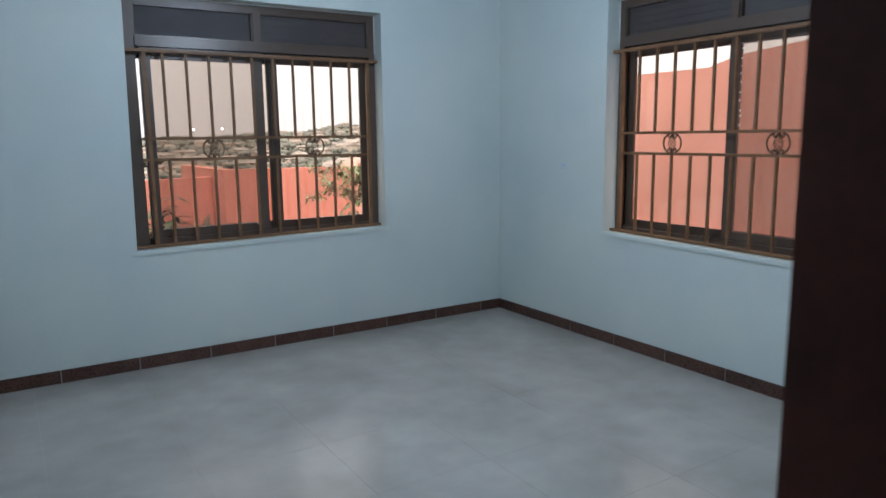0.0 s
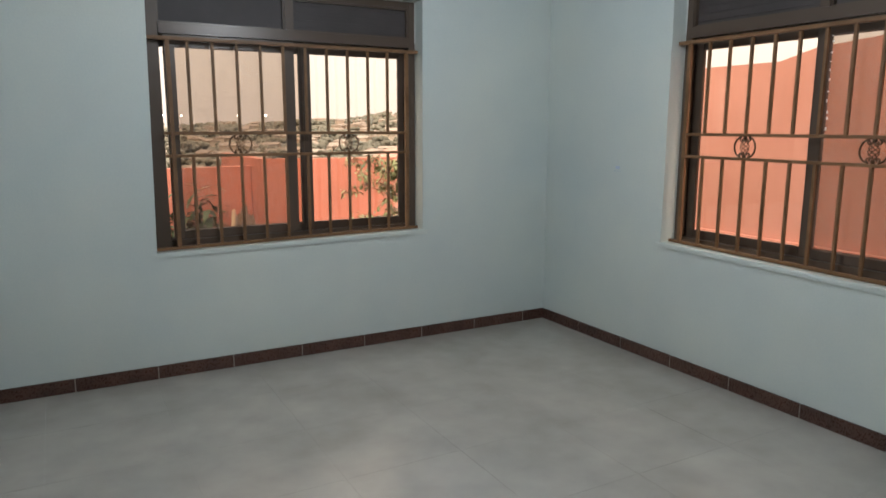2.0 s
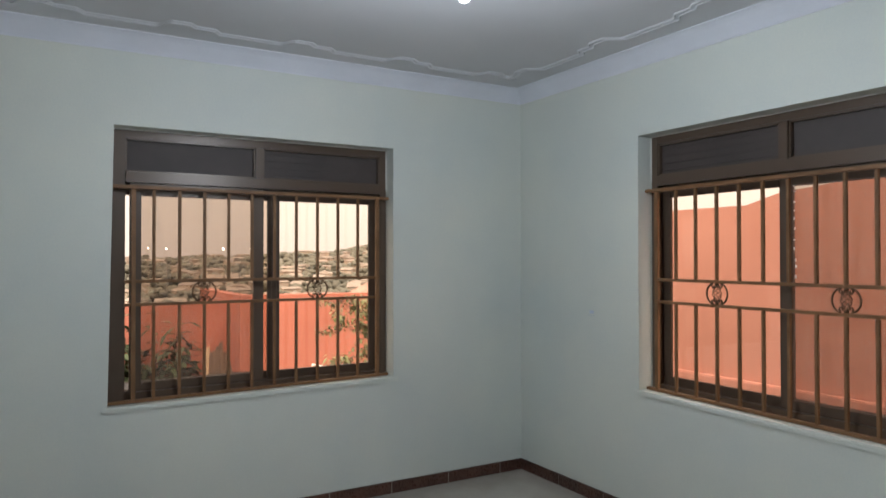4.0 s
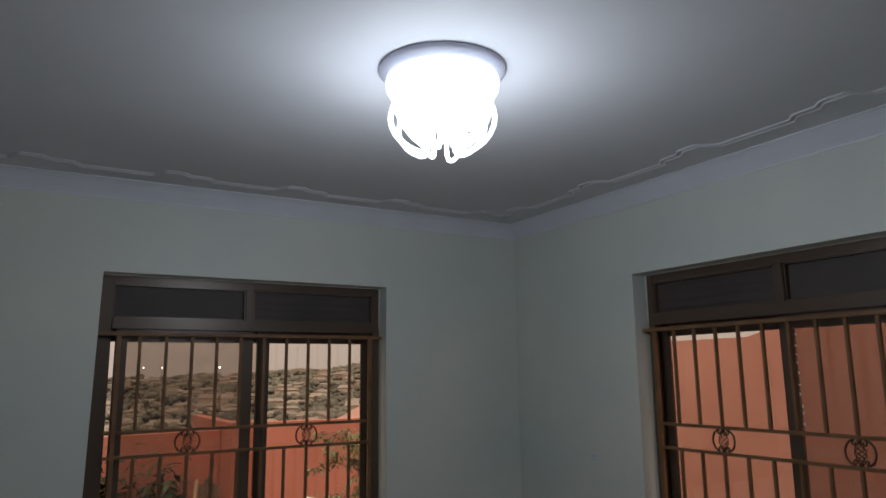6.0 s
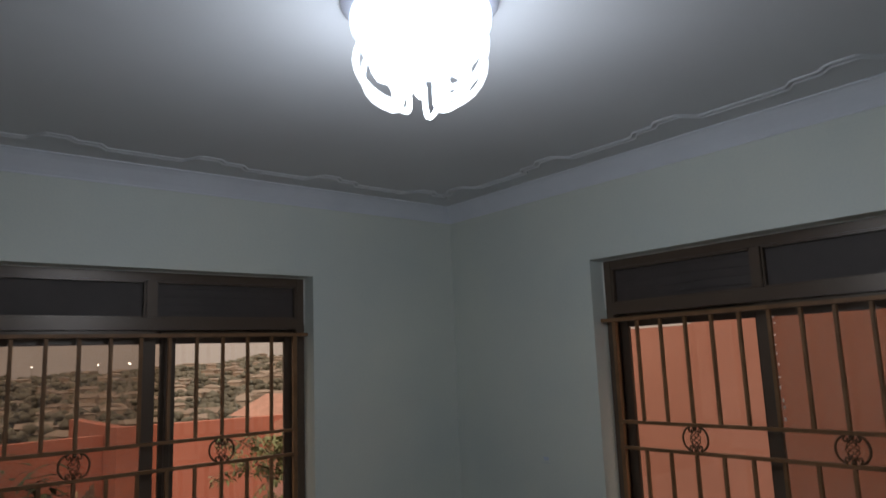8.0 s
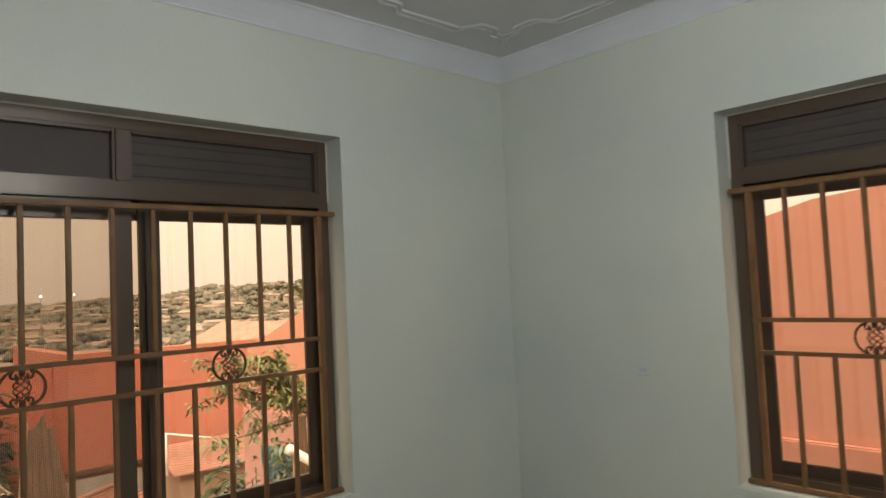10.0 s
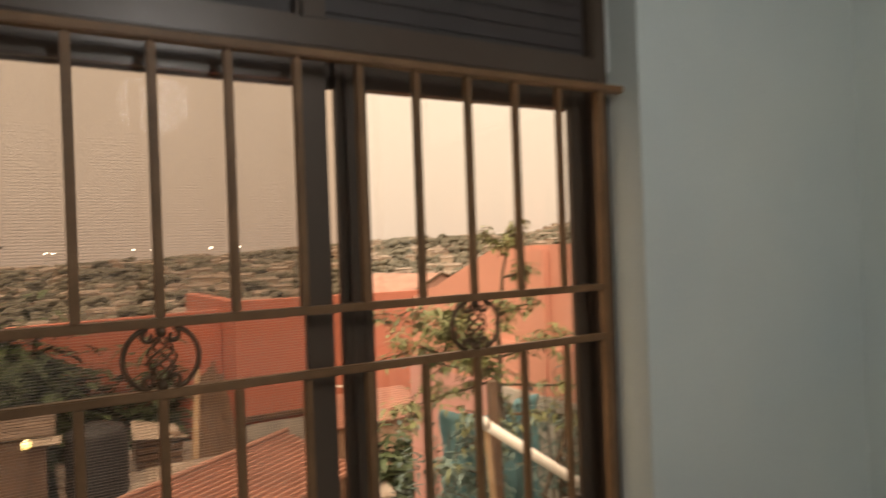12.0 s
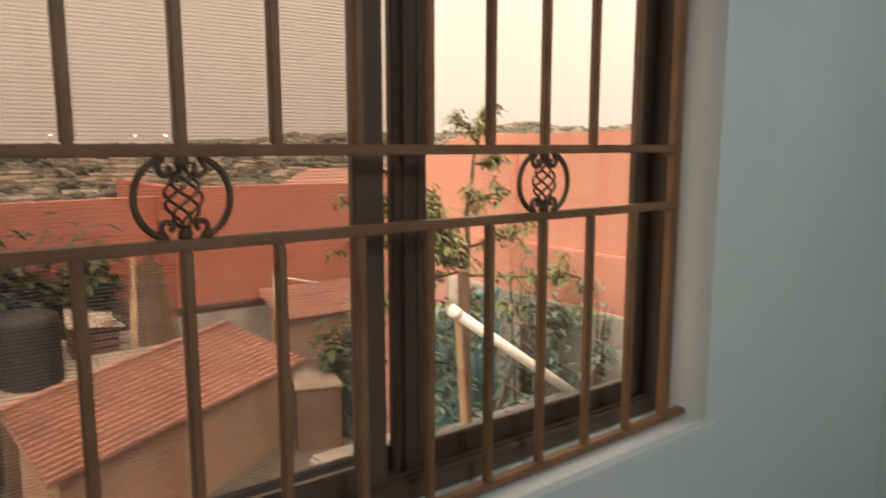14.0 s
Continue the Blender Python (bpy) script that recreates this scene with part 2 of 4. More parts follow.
wall_with_opening("wall_north", [(RX0 - WT, 0, 0, AX0, WT, OZ0), (RX0 - WT, 0, OZ0, AX0, WT, OZ1), (RX0 - WT, 0, OZ1, AX0, WT, TOP), (AX1, 0, 0, WT, WT, TOP), (AX0, 0, 0, AX1, WT, OZ0), (AX0, 0, OZ1, AX1, WT, TOP)],
                  AX0, 0, "pale green painted plaster wall with a window opening")
wall_with_opening("wall_east", [(0, BY1, 0, WT, -0.0, TOP), (0, RY0 - WT, 0, WT, BY0, OZ0), (0, RY0 - WT, OZ0, WT, BY0, OZ1), (0, RY0 - WT, OZ1, WT, BY0, TOP), (0, BY0, 0, WT, BY1, OZ0), (0, BY0, OZ1, WT, BY1, TOP)],
                  BY0, 1, "pale green painted plaster wall with a window opening")
solid("wall_west", [(RX0 - WT, RY0 - WT, 0, RX0, 0, TOP)], WALL, "pale green painted plaster wall", "wall")
solid("wall_south", [(RX0, RY0 - WT, 0, DX0, RY0, TOP), (DX1, RY0 - WT, 0, 0, RY0, TOP), (DX0, RY0 - WT, DZ, DX1, RY0, TOP)],
      WALL, "pale green painted plaster wall with a doorway", "wall")
HY = RY0 - WT - 1.7
solid("wall_hall", [(RX0 - WT, HY - WT, 0, -1.2, HY, TOP), (RX0 - WT, HY, 0, RX0, RY0 - WT, TOP), (-1.4, HY, 0, -1.2, RY0 - WT, TOP)],
      WALL, "pale painted plaster wall of the hall", "wall")
solid("floor_slab", [(RX0 - WT, HY - WT, -0.25, WT, WT, -0.012)], CONC, "concrete floor slab under the room", "floor slab")
solid("house_base", [(RX0 - WT, HY - WT, GROUND - 0.2, WT - 0.01, WT - 0.01, -0.25)], PINK, "rendered storey below the room", "wall")


def ceiling():
    bm = bmesh.new()
    box(bm, RX0 - WT, HY - WT, H, WT, WT, H + 0.15)
    # wavy double moulding that follows the walls
    def wave(a, b, inward, count):
        a, b, inward = Vector(a), Vector(b), Vector(inward)
        length = (b - a).length
        for off in (0.0, 0.036):
            pts = []
            steps = int(length / 0.012)
            for i in range(steps + 1):
                s = i / steps * count
                u = s % 1.0
                k = 0.0
                if 0.50 < u < 0.60:
                    k = (1 - math.cos((u - 0.50) / 0.10 * math.pi)) / 2
                elif 0.60 <= u < 0.72:
                    k = 1.0
                elif 0.72 <= u < 0.80:
                    k = 1 - 0.45 * (1 - math.cos((u - 0.72) / 0.08 * math.pi)) / 2
                elif 0.80 <= u < 0.92:
                    k = 0.55
                elif u >= 0.92:
                    k = 0.55 * (1 + math.cos((u - 0.92) / 0.08 * math.pi)) / 2
                pts.append(a.lerp(b, i / steps) + inward * (0.085 * k + off) + Vector((0, 0, H - 0.002)))
            sweep(bm, pts, 0.0056, 6)
    m = 0.245
    wave((-m, RY0 + m, 0), (-m, -m, 0), (-1, 0, 0), 5)
    wave((RX0 + m, -m, 0), (-m, -m, 0), (0, -1, 0), 5)
    wave((RX0 + m, RY0 + m, 0), (RX0 + m, -m, 0), (1, 0, 0), 5)
    wave((RX0 + m, RY0 + m, 0), (-m, RY0 + m, 0), (0, 1, 0), 5)
    ob = part("ceiling", bm, CEIL, None, "white painted ceiling with wavy plaster moulding")
    tagged(ob, "", "ceiling", "", "structure")


ceiling()


def cornice():
    """A cove cornice round the room, as one band."""
    bm = bmesh.new()
    prof = [(0.0, 0.082), (0.008, 0.082), (0.010, 0.076), (0.026, 0.060), (0.050, 0.040), (0.074, 0.021), (0.096, 0.008), (0.110, 0.005), (0.110, 0.0)]
    rings = []
    for d, dz in prof:
        z = H - dz
        rings.append([bm.verts.new(p) for p in ((RX0 + d, RY0 + d, z), (-d, RY0 + d, z), (-d, -d, z), (RX0 + d, -d, z))])
    for a, b in zip(rings, rings[1:]):
        for k in range(4):
            bm.faces.new((a[k], a[(k + 1) % 4], b[(k + 1) % 4], b[k]))
    ob = part("trim", bm, CORN, None, "lavender-white plaster cove cornice under the ceiling")
    tagged(ob, "", "cornice", "", "structure")


cornice()


# ---- windows and grilles ----
W, OH = AX1 - AX0, OZ1 - OZ0


def window(name, m, label, meet, lead, over):
    """A brown sliding window in local metres: u along the wall from the screened end, v outwards, z up.
    The clear sash begins at meet with a stile lead wide; the tinted pane reaches to over."""
    e = thing(name, label, "window", "", "structure")
    e.matrix_world = m
    F0, F1 = 0.105, 0.175      # depth of the fixed frame
    def fr(nm, boxes, material=ALU, bev=0.003, lab="", parent=e):
        bm = bmesh.new()
        for b in boxes:
            box(bm, *b, bevel=bev)
        return part(nm, settled(bm) if nm == "window_frame" else bm, material, parent, lab)
    zt = 1.845                 # underside of the transom beam
    fr("window_frame", [(0, F0, OZ0, 0.064, F1, OZ1), (W - 0.045, F0, OZ0, W, F1, OZ1), (0.064, F0, OZ1 - 0.045, W - 0.045, F1, OZ1),
                        (0.064, F0, OZ0, W - 0.045, F1, OZ0 + 0.030), (0.064, F0 - 0.012, zt, W - 0.045, F1, zt + 0.058),
                        (0.745, F0 - 0.006, zt + 0.058, 0.790, F1, OZ1 - 0.045)])
    # beads round the vent lights, and the vents
    for u0, u1, slats in ((0.064, 0.745, False), (0.790, W - 0.045, True)):
        z0, z1 = zt + 0.058, OZ1 - 0.045
        fr("bead", [(u0, F0 + 0.004, z0, u0 + 0.009, F0 + 0.03, z1), (u1 - 0.009, F0 + 0.004, z0, u1, F0 + 0.03, z1),
                    (u0 + 0.009, F0 + 0.004, z0, u1 - 0.009, F0 + 0.03, z0 + 0.009), (u0 + 0.009, F0 + 0.004, z1 - 0.009, u1 - 0.009, F0 + 0.03, z1)], ALU, 0.002)
        fr("vent_panel", [(u0 - 0.006, F0 + 0.0305, z0 - 0.006, u1 + 0.006, F0 + 0.045, z1 + 0.006)], VENT, 0, "dark ventilation panel")
        if slats:
            n = 4
            for i in range(n):
                zz = z0 + 0.03 + i * (z1 - z0 - 0.06) / (n - 1)
                fr("slat", [(u0 + 0.02, F0 + 0.026, zz - 0.002, u1 - 0.02, F0 + 0.0295, zz + 0.002)], VENT, 0.0005)
    fr("head_channel", [(0.05, 0.1745, zt - 0.062, W - 0.04, 0.183, zt + 0.01)], ALU_IN, 0.002)
    # tracks on the sill of the frame
    fr("track", [(0.055, 0.118, OZ0 + 0.028, W - 0.045, 0.122, OZ0 + 0.036), (0.055, 0.140, OZ0 + 0.028, W - 0.045, 0.144, OZ0 + 0.036),
                 (0.055, 0.162, OZ0 + 0.028, W - 0.045, 0.166, OZ0 + 0.036)], ALU_IN, 0)
    # white strips that draw the light on the reveal's edge
    fr("lit_edge", [(W - 0.004, F0 - 0.006, zt + 0.03, W, F0, OZ1 - 0.006), (0.0, F0 - 0.005, OZ1 - 0.004, W - 0.004, F0, OZ1)], EDGE_SPECK, 0, "thin white strip painted as the lit edge of the reveal")
    def sash(nm, u0, u1, v0, v1, material, sw, lab, lead=0.0):
        z0, z1 = OZ0 + 0.032, zt + 0.012
        lead = lead or sw
        s = fr(nm, [(u0, v0, z0, u0 + lead, v1, z1), (u1 - sw, v0, z0, u1, v1, z1), (u0 + lead, v0, z0, u1 - sw, v1, z0 + 0.045), (u0 + lead, v0, z1 - 0.076, u1 - sw, v1, z1)], material, 0.003, lab)
        return s, u0 + lead, u1 - sw, z0 + 0.045, z1 - 0.076
    # screen sash, pushed a little off its jamb
    s, a, b, z0, z1 = sash("screen_sash", 0.086, 0.797, 0.118, 0.136, ALU, 0.058, "sliding sash with a fly screen")
    bm = bmesh.new()
    P, T = 0.0052, 0.00044
    for i in range(int((b - a) / P)):
        u = a + (i + 0.5) * P
        vs = [bm.verts.new(p) for p in ((u - T, 0.126, z0), (u + T, 0.126, z0), (u + T, 0.126, z1), (u - T, 0.126, z1))]
        bm.faces.new(vs)
    for i in range(int((z1 - z0) / P)):
        z = z0 + (i + 0.5) * P
        vs = [bm.verts.new(p) for p in ((a, 0.1264, z - T), (b, 0.1264, z - T), (b, 0.1264, z + T), (a, 0.1264, z + T))]
        bm.faces.new(vs)
    tagged(part("fly_screen", bm, WIRE, s, "fine grey fly screen mesh"), kind="stuff")
    # glass sashes
    s, a, b, z0, z1 = sash("glass_sash", meet, W - 0.047, 0.140, 0.160, ALU_IN, 0.056, "dark sliding sash with clear glass", lead)
    for du in (0.020, 0.050):      # pull grooves of the meeting stile
        fr("rib", [(meet + du, 0.1365, OZ0 + 0.04, meet + du + 0.006, 0.1395, zt)], ALU, 0.001, "", s)
    g = fr("glass_pane", [(a - 0.004, 0.148, z0 - 0.004, b + 0.004, 0.152, z1 + 0.004)], GLASS, 0, "", s)
    g.visible_shadow = False
    s, a, b, z0, z1 = sash("glass_sash", 0.090, 0.808, 0.1615, 0.174, ALU_IN, 0.05, "dark sliding sash with tinted glass")
    if over > 0.81:
        fr("glazing_bar", [(0.808, 0.1625, z1, 0.850, 0.173, z1 + 0.074), (0.808, 0.1625, z0 - 0.043, 0.850, 0.173, z0)], ALU_IN, 0.002, "", s)
    g = fr("glass_pane", [(a - 0.004, 0.166, z0 - 0.004, over, 0.169, z1 + 0.004)], GLASS2, 0, "", s)
    g.visible_shadow = False
    return e


def grille(m, label):
    """A burglar grille: four rails, twelve uprights broken by the middle band, two scroll ornaments."""
    e = thing("window_grille", label, "grille", "window grilles")
    e.matrix_world = m
    v0, v1 = 0.046, 0.064
    def bar(nm, *b, bev=0.0025):
        bm = bmesh.new()
        box(bm, *b, bevel=bev)
        return part(nm, settled(bm), STEEL, e)
    bar("rail", -0.001, 0.038, 1.808, W - 0.012, 0.066, 1.826)
    bar("rail", 0.055, 0.044, 1.319, W - 0.070, 0.064, 1.335)
    bar("rail", 0.055, 0.044, 1.198, W - 0.070, 0.064, 1.214)
    bar("rail", -0.004, 0.042, OZ0 + 0.003, W - 0.014, 0.066, OZ0 + 0.019)
    pitch, first = 0.1288, 0.0685
    hw = 0.008
    for k in range(12):
        u = first + k * pitch if k else 0.098
        if k in (0, 11):
            bar("upright", u - 0.011, v0 - 0.004, OZ0 + 0.019, u + 0.011, v1, 1.808)
        else:
            bar("upright", u - hw, v0, 1.335, u + hw, v1 - 0.002, 1.808)
            bar("upright", u - hw, v0, OZ0 + 0.019, u + hw, v1 - 0.002, 1.198)
    for k in (3, 8):
        ornament(e, first + k * pitch, 0.054, (1.319 + 1.214) / 2)
    return e


def ornament(e, u, v, z):
    """Two facing C-scrolls round a twisted basket."""
    for s in (-1, 1):
        bm = bmesh.new()
        pts = []
        # spiral at the bottom, arc, spiral at the top
        cx, cz, r = 0.020, 0.037, 0.012
        spiral = [(cx + r * (0.25 + 0.75 * q / 14) * math.cos(math.radians(-250 + q * 24)), cz + r * (0.25 + 0.75 * q / 14) * math.sin(math.radians(-250 + q * 24))) for q in range(15)]
        arc = [(0.012 + 0.049 * math.cos(a), 0.053 * math.sin(a)) for a in [math.radians(d) for d in range(68, -69, -8)]]
        up = [(x, zz) for x, zz in spiral]
        down = [(x, -zz) for x, zz in reversed(spiral)]
        line = up + arc + down
        pts = [(u + s * x, v, z + zz) for x, zz in line]
        rad = [0.0042] * 15 + [0.0048] * len(arc) + [0.0042] * 15
        sweep(bm, pts, rad, 6)
        part("scroll", bm, IRON, e, "dark wrought-iron scroll", True)
    bm = bmesh.new()
    for k in range(5):
        pts = []
        for i in range(17):
            q = i / 16
            a = 2 * math.pi * (k / 5 + 0.75 * q)
            rr = 0.004 + 0.020 * math.sin(math.pi * q)
            pts.append((u + rr * math.cos(a), v + 0.7 * rr * math.sin(a), z + (q - 0.5) * 0.078))
        sweep(bm, pts, 0.0024, 5)
    for zz in (-0.046, 0.046):
        box(bm, u - 0.008, v - 0.008, z + zz - 0.008, u + 0.008, v + 0.008, z + zz + 0.008, 0.002)
    part("basket", bm, IRON, e, "twisted wrought-iron basket", True)


MA = Matrix.Translation((AX0, 0, 0))
# u runs from the screened (far) end towards the corner, v outwards along +x
MB = Matrix(((0, 1, 0, 0), (1, 0, 0, BY0), (0, 0, 1, 0), (0, 0, 0, 1)))
window("window_1", MA, "brown aluminium sliding window with dark vent lights", 0.826, 0.072, 0.846)
window("window_2", MB, "brown aluminium sliding window with dark vent lights", 0.752, 0.064, 0.762)
grille(MA, "brown painted steel window grille with scroll ornaments")
grille(MB, "brown painted steel window grille with scroll ornaments")


def sill_lip(m):
    bm = bmesh.new()
    box(bm, -0.03, -0.010, OZ0 - 0.030, W + 0.03, 0.0, OZ0 - 0.002, 0.004)
    ob = part("sill_lip", settled(bm), WALL, None, "thin plaster lip below a window")
    ob.matrix_world = m
    tagged(ob, "", "sill", "", "structure")


sill_lip(MA)
sill_lip(MB)


# ---- doorway ----
def door_frame():
    e = thing("door_1", "dark red-brown wooden door frame of an open doorway", "door frame", "", "structure")
    y0, y1 = RY0 - WT - 0.012, RY0 + 0.012
    for nm, b in (("jamb", (DX0, y0, 0, DX0 + 0.05, y1, DZ)), ("jamb", (DX1 - 0.05, y0, 0, DX1, y1, DZ)), ("head", (DX0 + 0.05, y0, DZ - 0.05, DX1 - 0.05, y1, DZ)),
                  ("stop", (DX1 - 0.066, RY0 - 0.13, 0, DX1 - 0.05, RY0 - 0.05, DZ - 0.05)), ("stop", (DX0 + 0.05, RY0 - 0.13, 0, DX0 + 0.066, RY0 - 0.05, DZ - 0.05))):
        bm = bmesh.new()
        box(bm, *b, bevel=0.004)
        part(nm, bm, DOORW, e)


door_frame()


# ---- ceiling lamp ----
def ceiling_lamp():
    e = thing("ceiling_lamp", "lit white ceiling lamp with hanging tube loops", "ceiling lamp", at=(LAMP_X, LAMP_Y, H))
    bm = bmesh.new()
    lathe(bm, [(0, 0), (0.206, 0), (0.210, -0.003), (0.208, -0.012), (0.200, -0.018), (0.186, -0.030), (0, -0.030)], 64)
    part("base_plate", bm, PLATE, e, "pale metal base plate", True)
    bm = bmesh.new()
    lathe(bm, [(0, -0.030), (0.176, -0.030), (0.184, -0.036), (0.187, -0.050), (0.184, -0.074), (0.172, -0.092), (0.164, -0.120), (0.152, -0.146), (0.128, -0.166), (0.095, -0.180), (0.05, -0.186), (0, -0.187)], 64)
    sh = part("shade", bm, SHADE, e, "glowing white glass drum", True)
    sh.visible_shadow = False
    rnd = random.Random(9)
    # (radius, height, turn) along one loop, from the drum down and back up inside
    loop = [(0.166, -0.110, 0.0), (0.176, -0.135, 0.0), (0.180, -0.160, 0.01), (0.176, -0.188, 0.02), (0.163, -0.217, 0.04), (0.142, -0.243, 0.06), (0.114, -0.265, 0.08),
            (0.086, -0.279, 0.10), (0.068, -0.281, 0.16), (0.060, -0.266, 0.22), (0.060, -0.240, 0.24), (0.062, -0.205, 0.24)]
    n = 10
    for k in range(n):
        a = 2 * math.pi * (k + 0.18 * rnd.uniform(-1, 1)) / n + 0.1
        j, drop = 1 + 0.05 * rnd.uniform(-1, 1), 1 + 0.03 * rnd.uniform(-1, 1)
        bm = bmesh.new()
        sweep(bm, [(r * j * math.cos(a + w), r * j * math.sin(a + w), z * drop) for r, z, w in loop], rnd.uniform(0.0075, 0.0095), 8)
        lp = part("tube_loop", bm, LOOP, e, "glowing clear tube loop", True)
        lp.visible_shadow = False
        # a short droplet tube between two loops
        b = a + math.pi / n
        bm = bmesh.new()
        sweep(bm, [(q * math.cos(b + w), q * math.sin(b + w), z) for q, z, w in ((0.136, -0.150, 0), (0.130, -0.178, 0), (0.114, -0.206, 0.02), (0.092, -0.216, 0.06), (0.080, -0.204, 0.10), (0.080, -0.180, 0.10))], 0.0075, 8)
        lp = part("tube_droplet", bm, LOOP, e, "short glowing tube", True)
        lp.visible_shadow = False


ceiling_lamp()


# ---- outside: terrain and far town ----
def height(x, y):
    """Yard by the house, a valley beyond it, and a hillside town rising to the skyline."""
    d = math.hypot(x, y)
    if d < 16:
        return GROUND
    ang = math.atan2(x, max(y, 1e-3)) if y > 0 else math.pi / 2
    rise = -0.010 + 0.030 * min(1, max(0, (ang - 0.02) / 0.75))
    t = min(1, (d - 16) / 70)
    low = GROUND - 11 * (t * t * (3 - 2 * t))
    far = min(1, max(0, (d - 90) / 330))
    top = 1.4 + rise * 420 + 5 * noise.noise((x / 60, y / 60, 0)) + 2.2 * noise.noise((x / 19, y / 19, 3))
    h = low + (top - low) * (far * far * (3 - 2 * far))
    if d > 420:
        h -= (d - 420) * 0.02
    return h


def ground():
    bm = bmesh.new()
    rings = [0.5, 6, 12, 16] + [16 * 1.13 ** i for i in range(1, 46)]
    n = 128
    prev = None
    for r in rings:
        ring = []
        for k in range(n):
            a = 2 * math.pi * k / n
            x, y = r * math.cos(a), r * math.sin(a)
            ring.append(bm.verts.new((x, y, height(x, y))))
        if prev:
            for k in range(n):
                bm.faces.new((prev[k], prev[(k + 1) % n], ring[(k + 1) % n], ring[k]))
        else:
            bm.faces.new(ring)
        prev = ring
    ob = part("ground", bm, EARTH, None, "brown earth falling to a valley and rising to hills", True)
    tagged(ob, "", "ground", "", "structure")


ground()


def far_town():
    rnd = random.Random(11)
    walls, roofs, trees = bmesh.new(), bmesh.new(), bmesh.new()
    ico = bmesh.new()
    bmesh.ops.create_icosphere(ico, subdivisions=2, radius=1)
    iv = [v.co.copy() for v in ico.verts]
    ico.verts.index_update()
    fi = [[v.index for v in f.verts] for f in ico.faces]
    ico.free()
    for i in range(620):
        d = 110 + 320 * rnd.random() ** 0.8
        a = rnd.uniform(-0.35, 1.05)
        x, y = d * math.sin(a), d * math.cos(a)
        z = height(x, y)
        k = 0.72 + 0.35 * (1 - d / 430)
        w, l, h = k * rnd.uniform(4, 7), k * rnd.uniform(4, 9), k * rnd.uniform(1.8, 3.2)
        e, rh = 0.35 * k, k * rnd.uniform(0.5, 1.2)
        r = rnd.uniform(0, 3.14)
        c, s = math.cos(r), math.sin(r)
        P = lambda u, v, q: (x + u * c - v * s, y + u * s + v * c, z + q)
        b = [walls.verts.new(P(u, v, q)) for q in (-1, h) for u, v in ((-w / 2, -l / 2), (w / 2, -l / 2), (w / 2, l / 2), (-w / 2, l / 2))]
        for k in range(4):
            walls.faces.new((b[k], b[(k + 1) % 4], b[4 + (k + 1) % 4], b[4 + k]))
        q = [roofs.verts.new(P(*p)) for p in ((-w / 2 - e, -l / 2 - e, h), (w / 2 + e, -l / 2 - e, h), (w / 2 + e, l / 2 + e, h), (-w / 2 - e, l / 2 + e, h), (0, -l / 2, h + rh), (0, l / 2, h + rh))]
        for f in ((0, 4, 5, 3), (1, 2, 5, 4), (0, 1, 4), (2, 3, 5)):
            roofs.faces.new([q[k] for k in f])
    for i in range(7000):
        d = 34 + 400 * rnd.random() ** 0.65
        a = rnd.uniform(-0.35, 1.05)
        x, y = d * math.sin(a), d * math.cos(a)
        z = height(x, y)
        for j in range(rnd.choice((1, 2, 3))):
            r = rnd.uniform(0.7, 1.9)
            ox, oy, oz = x + rnd.uniform(-2.2, 2.2), y + rnd.uniform(-2, 2), z + rnd.uniform(0.0, 1.3)
            sz = rnd.uniform(0.55, 0.9)
            vs = [trees.verts.new((ox + v.x * r * k, oy + v.y * r * k, oz + v.z * r * sz * k)) for v in iv for k in (rnd.uniform(0.72, 1.2),)]
            for f in fi:
                trees.faces.new([vs[k] for k in f])
    for i in range(260):
        d, a = rnd.uniform(120, 330), rnd.uniform(-0.35, 1.05)
        x, y = d * math.sin(a), d * math.cos(a)
        z = height(x, y)
        for j in range(9):
            r = rnd.uniform(0.6, 1.5)
            ox, oy, oz = x + rnd.gauss(0, 1.5), y + rnd.gauss(0, 1.5), z + rnd.uniform(0.8, 3.4)
            vs = [trees.verts.new((ox + v.x * r * rnd.uniform(0.6, 1.25), oy + v.y * r * rnd.uniform(0.6, 1.25), oz + v.z * r * rnd.uniform(0.5, 1.0))) for v in iv]
            for f in fi:
                trees.faces.new([vs[k] for k in f])
    tagged(part("far_houses", walls, FARHOUSE, None, "pale houses of a distant hillside town"), category="houses", kind="stuff")
    tagged(part("far_roofs", roofs, FARROOF, None, "rusty and pale roofs of a distant town"), category="roofs", kind="stuff")
    tagged(part("far_trees", trees, FARTREE, None, "green trees across the valley, haze mixed into their colour", True), category="trees", kind="stuff")


far_town()


# ---- outside: neighbouring walls and houses ----
def poly_wall(name, line, base, thick, axis, material, label, category="wall"):
    """An upright wall whose top follows (along, z) points; axis 'x' keeps x fixed, 'y' keeps y fixed."""
    fixed, axis_name = axis
    bm = bmesh.new()
    cols = []
    for s, z in line:
        col = []
        for off in (0, thick):
            for zz in (base, z):
                col.append(bm.verts.new((fixed + off, s, zz) if axis_name == "x" else (s, fixed + off, zz)))
        cols.append(col)
    for a, b in zip(cols, cols[1:]):
        bm.faces.new((a[0], b[0], b[1], a[1]))
        bm.faces.new((a[2], a[3], b[3], b[2]))
        bm.faces.new((a[1], b[1], b[3], a[3]))
        bm.faces.new((a[0], a[2], b[2], b[0]))
    for c in (cols[0], cols[-1]):
        bm.faces.new((c[0], c[1], c[3], c[2]))
    return bm


